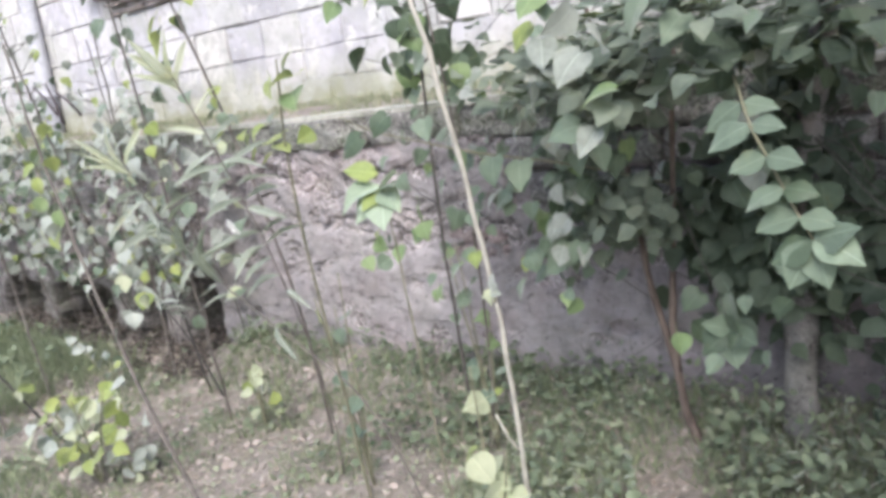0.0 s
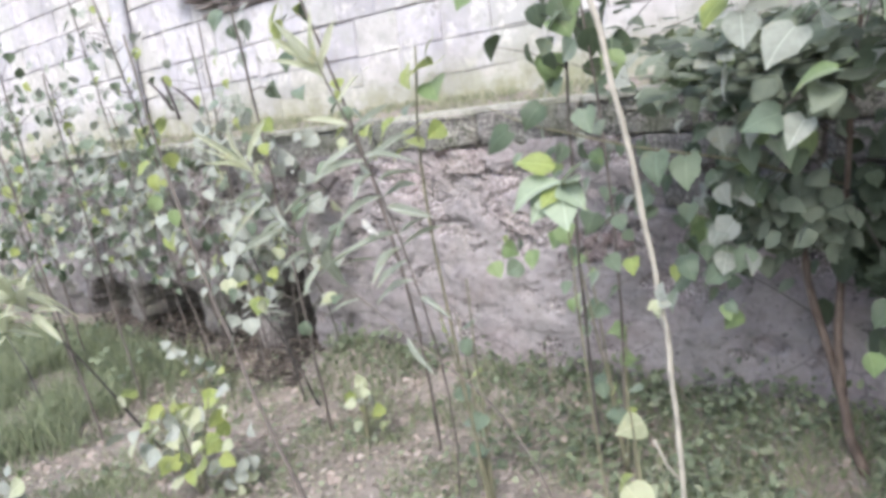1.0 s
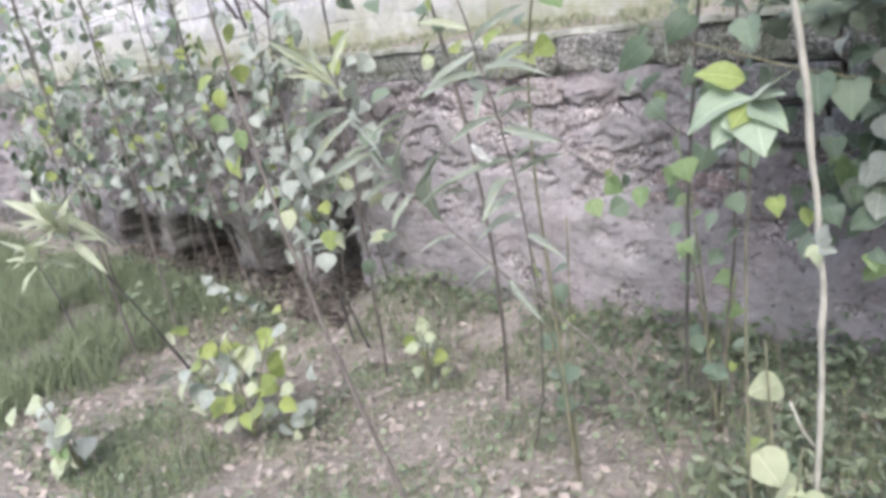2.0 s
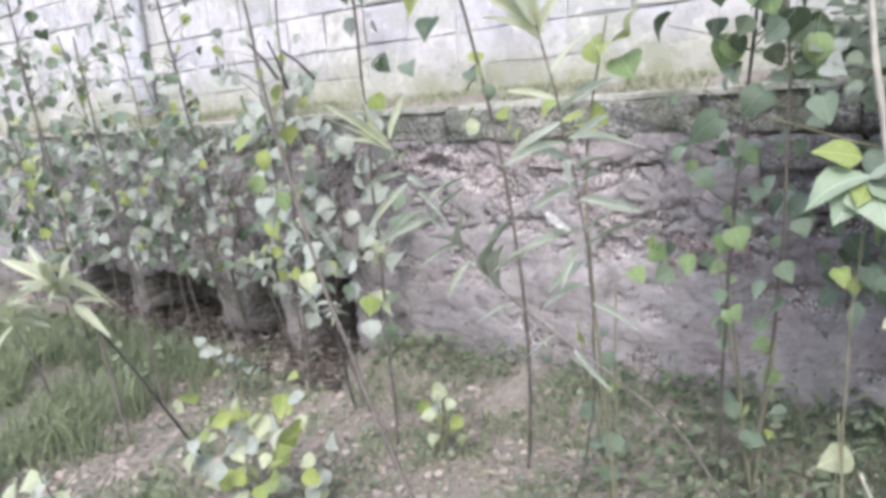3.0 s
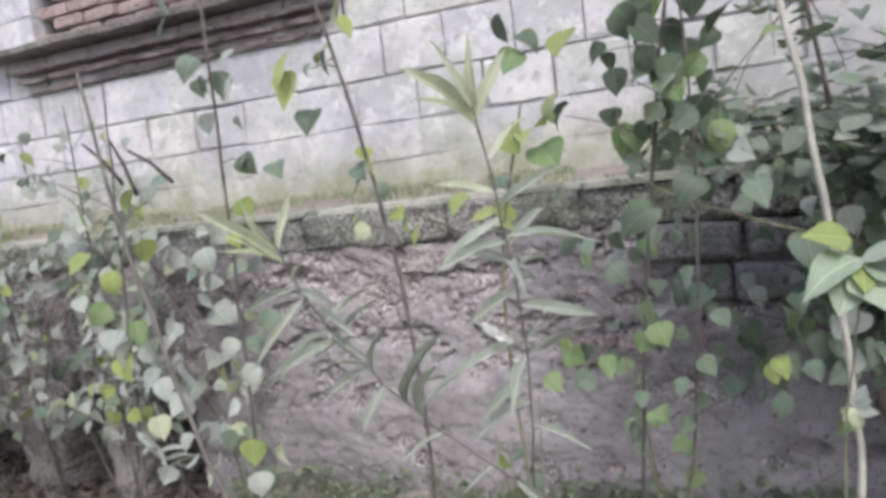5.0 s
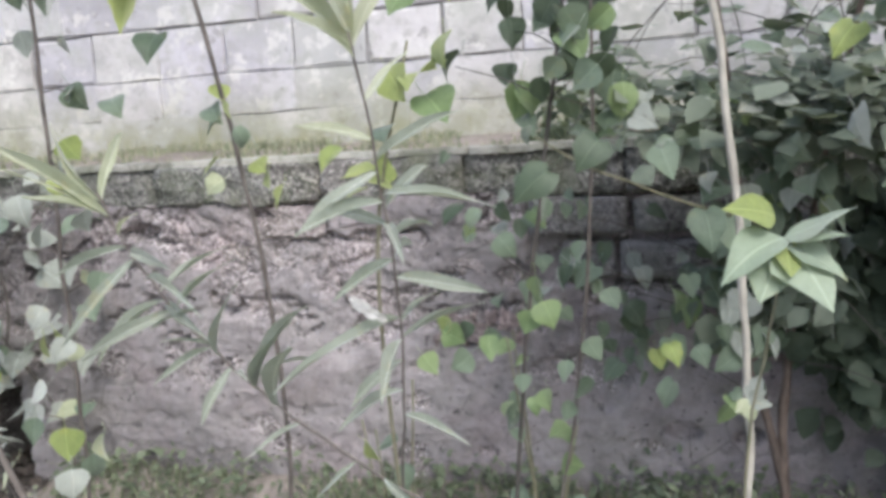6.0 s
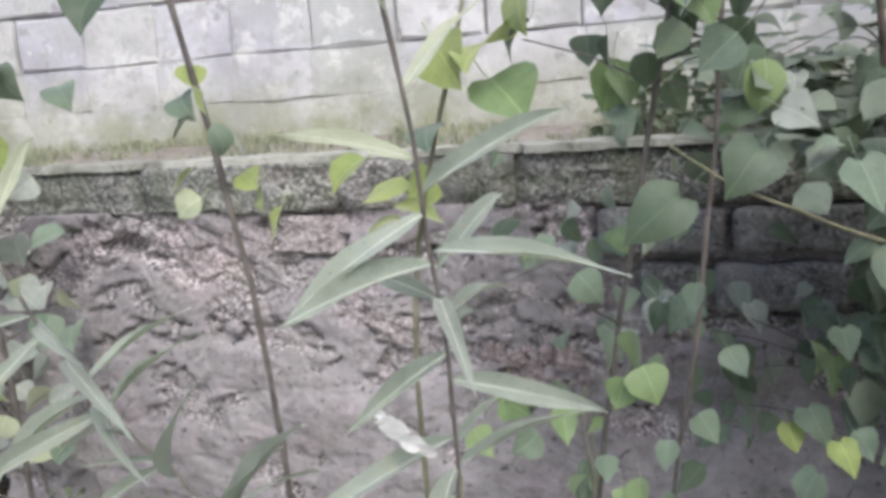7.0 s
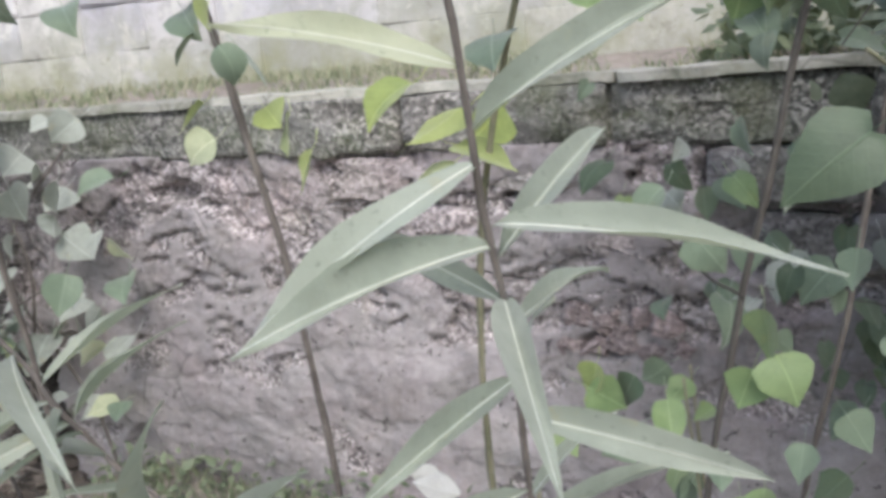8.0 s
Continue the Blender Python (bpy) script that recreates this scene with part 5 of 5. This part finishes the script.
# brick infill of the opening
v, f = rounded_box(0.215, 0.10, 0.062, 0.006, 1, 0.004, 2)
brick_data = mesh_of("brick", v, f, BRICK, smooth=False)
for row in range(13):
    z = 2.50 + 0.073 * row
    for k in range(9):
        x = -5.16 + 0.226 * k + (0.11 if row % 2 else 0.0)
        if x > -3.48 or (row > 8 and rng.random() < 0.3):
            continue
        part("brick", brick_data, wall_upper, Matrix.Translation((x, BLOCK_Y + 0.10 + rng.uniform(-0.015, 0.015), z)) @ Euler((0, rng.gauss(0, 0.02), rng.gauss(0, 0.03))).to_matrix().to_4x4())

# top course of the low wall: rough pebbly concrete, with gaps
x = -9.6
while x < 0.85:
    w = rng.uniform(0.45, 0.9)
    v, f = rounded_box(w - rng.uniform(0.001, 0.006), 0.40, 0.135, 0.009, 11, 0.0, x)
    for p in v:
        q = (p + Vector((x, 0, 0))) * 17
        p += Vector((0.2 * noise.noise(q), noise.noise(q + Vector((4, 0, 0))), (0.25 if p.z > 0 else 1.3) * noise.noise(q + Vector((0, 4, 0))))) * 0.018
        p.y -= 0.010 * noise.noise(q * 2.7) + 0.02 * min(0.0, noise.noise(q * 0.35) + 0.1)
    part("coping_block", mesh_of("coping_block", v, f, AGGREGATE), wall_lower,
         Matrix.Translation((x + w / 2, WALL_Y + 0.19 + rng.uniform(-0.012, 0.012), 1.342)))
    x += w
part("mortar_bed", mesh_of("mortar_bed", *box_verts(-9.6, 0.9, WALL_Y + 0.018, WALL_Y + 0.36, 1.27, 1.40), AGGREGATE, smooth=False), wall_lower)
x = -9.6
while x < 0.85:
    w = rng.uniform(0.5, 1.1)
    v, f = rounded_box(w, 0.20, 0.024, 0.005, 16, 0.010, x)
    part("ledge_cap", mesh_of("ledge_cap", v, f, LEDGE), wall_lower, Matrix.Translation((x + w / 2, WALL_Y + 0.084 + rng.uniform(-0.005, 0.005), 1.4125 + rng.uniform(-0.003, 0.003))))
    x += w + 0.004

# squared blocks showing under the top course
for row, (z0, z1, a) in enumerate(((1.150, 1.262, -2.051), (1.016, 1.132, -1.95))):
    x = a
    while x < 0.8:
        w = 0.173 if x == -1.95 else 0.309
        v, f = rounded_box(w - 0.016, 0.16, z1 - z0, 0.010, 7, 0.012, x + row)
        part("block", mesh_of("block", v, f, DARKBLOCK), wall_lower, Matrix.Translation((x + w / 2, WALL_Y + 0.062 + rng.uniform(-0.006, 0.006), (z0 + z1) / 2)))
        x += w

# broken stones and brickbats showing in the crumbled mortar
STONES = []
for k in range(16):
    v, f = rounded_box(1, 1, 1, 0.06, 4, 0.0, k)
    for p in v:
        q = p * 1.3 + Vector((k * 5.0, 0, 0))
        p += Vector((noise.noise(q), 0.10 * noise.noise(q + Vector((3, 0, 0))), noise.noise(q + Vector((0, 3, 0))))) * 0.42
        q = p * 4.5 + Vector((k * 3.0, 0, 0))
        p += Vector((noise.noise(q), 0.9 * noise.noise(q + Vector((3, 0, 0))), noise.noise(q + Vector((0, 3, 0))))) * 0.11
    STONES.append(mesh_of("stone", v, f, RUBBLE if k % 3 else PLASTER, smooth=False))
BATS = []
for k in (1, 6, 11):
    bat = STONES[k].copy()
    bat.materials.clear()
    bat.materials.append(BRICKBAT)
    BATS.append(bat)
count = 0
for row in range(6):
    x = -6.4 + rng.uniform(0, 0.1)
    z = 0.76 + 0.092 * row
    while x < -1.75:
        w = rng.choice((0.05, 0.07, 0.09, 0.12, 0.16, 0.2)) * rng.uniform(0.85, 1.15)
        h = min(rng.uniform(0.05, 0.10), w * 0.95)
        keep = rng.random() < (0.2, 0.3, 0.45, 0.6, 0.62, 0.6)[row] and not (x + w > -2.05 and z > 0.98) and fbm(x * 1.6, z * 2.4, 44.0) > -0.2
        if keep and count < 298:
            m = Matrix.Translation((x + w / 2, WALL_Y + 0.043 + rng.uniform(-0.006, 0.012), z + rng.uniform(-0.02, 0.02)))
            m = m @ Euler((rng.gauss(0, 0.08), rng.gauss(0, 0.16), rng.gauss(0, 0.08))).to_matrix().to_4x4() @ Matrix.Diagonal((w, 0.10, h, 1))
            part("stone", STONES[rng.randrange(16)], wall_lower, m)
            count += 1
        x += w * rng.uniform(1.0, 1.4)
for k in range(9):
    m = Matrix.Translation((-2.33 + 0.062 * (k % 5) + 0.03 * (k // 5), WALL_Y + 0.045, 0.83 + 0.062 * (k // 5) + rng.uniform(-0.012, 0.012)))
    m = m @ Euler((rng.gauss(0, 0.1), rng.gauss(0, 0.3), rng.gauss(0, 0.1))).to_matrix().to_4x4() @ Matrix.Diagonal((0.06, 0.10, 0.05, 1))
    part("brick", BATS[k % 3], wall_lower, m)


# ---- grass, weeds and litter ----
def blades(name, label, count, where, height, mat, seed, width=0.004, lean=0.5):
    """Single blades, each bent over, in one mesh."""
    rng = random.Random(seed)
    verts, faces = [], []
    for _ in range(count):
        x, y, z = where(rng)
        h = height * rng.uniform(0.4, 1.15)
        a = rng.uniform(0, 2 * math.pi)
        side = Vector((math.cos(a), math.sin(a), 0)) * width * rng.uniform(0.6, 1.4)
        go = Vector((rng.gauss(0, 1), rng.gauss(0, 1), 0)) * lean * h * 0.6
        k = len(verts)
        p0, p1, p2 = Vector((x, y, z)), Vector((x, y, z + h * 0.55)) + go * 0.35, Vector((x, y, z + h * (1 - 0.3 * lean))) + go
        verts += [p0 - side, p0 + side, p1 - side * 0.8, p1 + side * 0.8, p2]
        faces += [(k, k + 1, k + 3, k + 2), (k + 2, k + 3, k + 4)]
    return tagged(new(name, mesh_of(name, verts, faces, mat)), label, "grass", kind="stuff")


def on_ground(x0, x1, y0, y1, patch=0.0, scale=2.0):
    def where(rng):
        for _ in range(30):
            x, y = rng.uniform(x0, x1), rng.uniform(y0, y1)
            if patch == 0.0 or fbm(x * scale, y * scale, 20.0) > patch:
                break
        return x, y, ground_z(x, y) - 0.005
    return where


blades("grass", "long green grass beside the wall", 13000, on_ground(-8.2, -4.3, 2.3, 3.68, -0.12), 0.24, GRASS, 301, 0.003, 0.7)
blades("grass", "green grass under the bushes", 13000, on_ground(-1.95, 0.6, 2.3, 3.9, -0.35), 0.11, GRASS, 302, 0.003, 0.8)
blades("grass", "short patchy grass on bare soil", 5500, on_ground(-4.4, -1.9, 2.3, 3.7, 0.03, 3.0), 0.06, GRASS, 303, 0.0025, 0.8)
blades("grass", "tuft of fine grass at the path", 1500, on_ground(-3.85, -3.3, 2.35, 2.8, 0.0), 0.08, GRASS, 304, 0.0025, 0.8)
blades("grass", "weedy grass along the wall's foot", 3200, on_ground(-3.7, -0.5, 3.66, 3.97, -0.10, 3.0), 0.085, GRASS, 305, 0.003, 0.9)
blades("grass", "low grass between the sapling feet", 2400, on_ground(-7.0, -4.7, 3.3, 3.8, -0.2, 3.0), 0.11, GRASS, 307, 0.003, 0.8)
blades("grass", "dry straw lying on the soil", 5200, on_ground(-4.8, -1.5, 2.2, 3.85), 0.04, GRASS_DRY, 306, 0.002, 2.8)


def on_ledge(rng):
    for _ in range(20):
        x, y = rng.uniform(-8, 0.5), 4.12 + 0.5 * rng.random() ** 0.6
        if fbm(x * 2.5, y * 2.5, 30.0) > -0.1:
            break
    return x, y, LEDGE_Z - 0.01 + 0.05 * step(4.2, 4.6, y)


blades("grass", "dry grass growing on the wall top", 4200, on_ledge, 0.055, GRASS_DRY, 311, 0.0022, 0.6)
blades("grass", "green grass growing on the wall top", 4200, on_ledge, 0.045, GRASS, 312, 0.0025, 0.7)


def scatter(name, label, category, count, where, size, mat, seed, kind="oval", up=(0, 0, 1), tilt=0.5, lift=0.02, width=1.05):
    """Small leaves lying or standing about, in one mesh."""
    rng = random.Random(seed)
    shapes = [leaf_shape(kind, k) for k in range(5)]
    verts, faces = [], []
    for i in range(count):
        p = Vector(where(rng)) + Vector((0, 0, lift * rng.random()))
        a = rng.uniform(0, 2 * math.pi)
        s = size * rng.uniform(0.5, 1.3)
        way = Vector((math.cos(a), math.sin(a), rng.gauss(0, tilt)))
        m = leaf_pose(p, p + way.normalized() * s, Vector(up) + Vector((rng.gauss(0, tilt), rng.gauss(0, tilt), 0)), width * rng.uniform(0.76, 1.24))
        v, f, _ = shapes[i % 5]
        k = len(verts)
        verts += [m @ q for q in v]
        faces += [tuple(j + k for j in face) for face in f]
    return tagged(new(name, mesh_of(name, verts, faces, mat)), label, category, kind="stuff")


scatter("fallen_leaves", "curled brown fallen leaves strewn on soil", "leaf litter", 5200, on_ground(-5.0, -0.6, 2.2, 3.85), 0.034, DEAD_LEAF, 321, tilt=0.4, lift=0.012)
scatter("fallen_leaves", "tiny crumbled leaf bits on soil", "leaf litter", 7000, on_ground(-5.0, -1.0, 2.2, 3.9), 0.014, DEAD_LEAF, 322, tilt=0.6, lift=0.01)
scatter("ground_weeds", "low leafy weeds under the bushes", "weeds", 4200, on_ground(-1.8, 0.5, 2.4, 3.95, -0.25), 0.040, GROUND_MIXED, 323, tilt=0.8, lift=0.14, width=0.62)
scatter("ground_weeds", "tall leafy weeds round the trunk", "weeds", 1300, on_ground(-1.4, 0.4, 3.1, 3.8, -0.1), 0.046, GROUND_MIXED, 327, tilt=0.8, lift=0.28, width=0.7)
scatter("ground_weeds", "low leafy weeds at the wall's foot", "weeds", 600, on_ground(-2.5, -1.6, 3.45, 3.95, 0.0, 3.0), 0.035, GROUND_LEAF, 324, tilt=0.7, lift=0.12)
scatter("ground_weeds", "sparse low weeds on bare soil", "weeds", 1000, on_ground(-4.3, -1.7, 2.3, 3.9, 0.08, 3.0), 0.028, GROUND_MIXED, 325, tilt=0.7, lift=0.05)
scatter("ledge_weeds", "small green weeds on the wall top", "weeds", 900, lambda r: (r.uniform(-2.05, -0.9), r.uniform(4.05, 4.5), LEDGE_Z + 0.01), 0.04, GROUND_LEAF, 326, tilt=0.7, lift=0.16)
scatter("ground_weeds", "tiny pale seedlings sprinkled over the soil", "weeds", 3000, on_ground(-5.2, -1.2, 2.15, 3.9, -0.2, 2.4), 0.021, GROUND_PALE, 328, tilt=0.6, lift=0.035)
scatter("ground_weeds", "leafy weeds between the sapling feet", "weeds", 260, on_ground(-7.0, -4.6, 3.2, 3.70, -0.1, 2.4), 0.045, GROUND_LEAF, 329, tilt=0.7, lift=0.22)
scatter("ground_weeds", "soft green weeds between the cane and the bush", "weeds", 2200, on_ground(-1.95, 0.3, 2.35, 3.85, -0.3), 0.044, GROUND_PALE, 330, tilt=0.8, lift=0.12, width=0.5)
scatter("ground_weeds", "dark weeds along the wall's foot", "weeds", 1000, on_ground(-3.7, -1.2, 3.82, 3.97, -0.4, 3.0), 0.034, GROUND_LEAF, 331, tilt=0.8, lift=0.11, width=0.7)


def hollow_floor(rng):
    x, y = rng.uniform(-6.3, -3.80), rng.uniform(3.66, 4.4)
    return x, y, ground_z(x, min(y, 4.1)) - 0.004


# The dark tone stands for shade on the hollow floors.
scatter("fallen_leaves", "brown leaf litter darkened for shade in the hollows of the wall", "leaf litter", 2600, hollow_floor, 0.045, SHADED_LITTER, 332, tilt=0.4, lift=0.03)
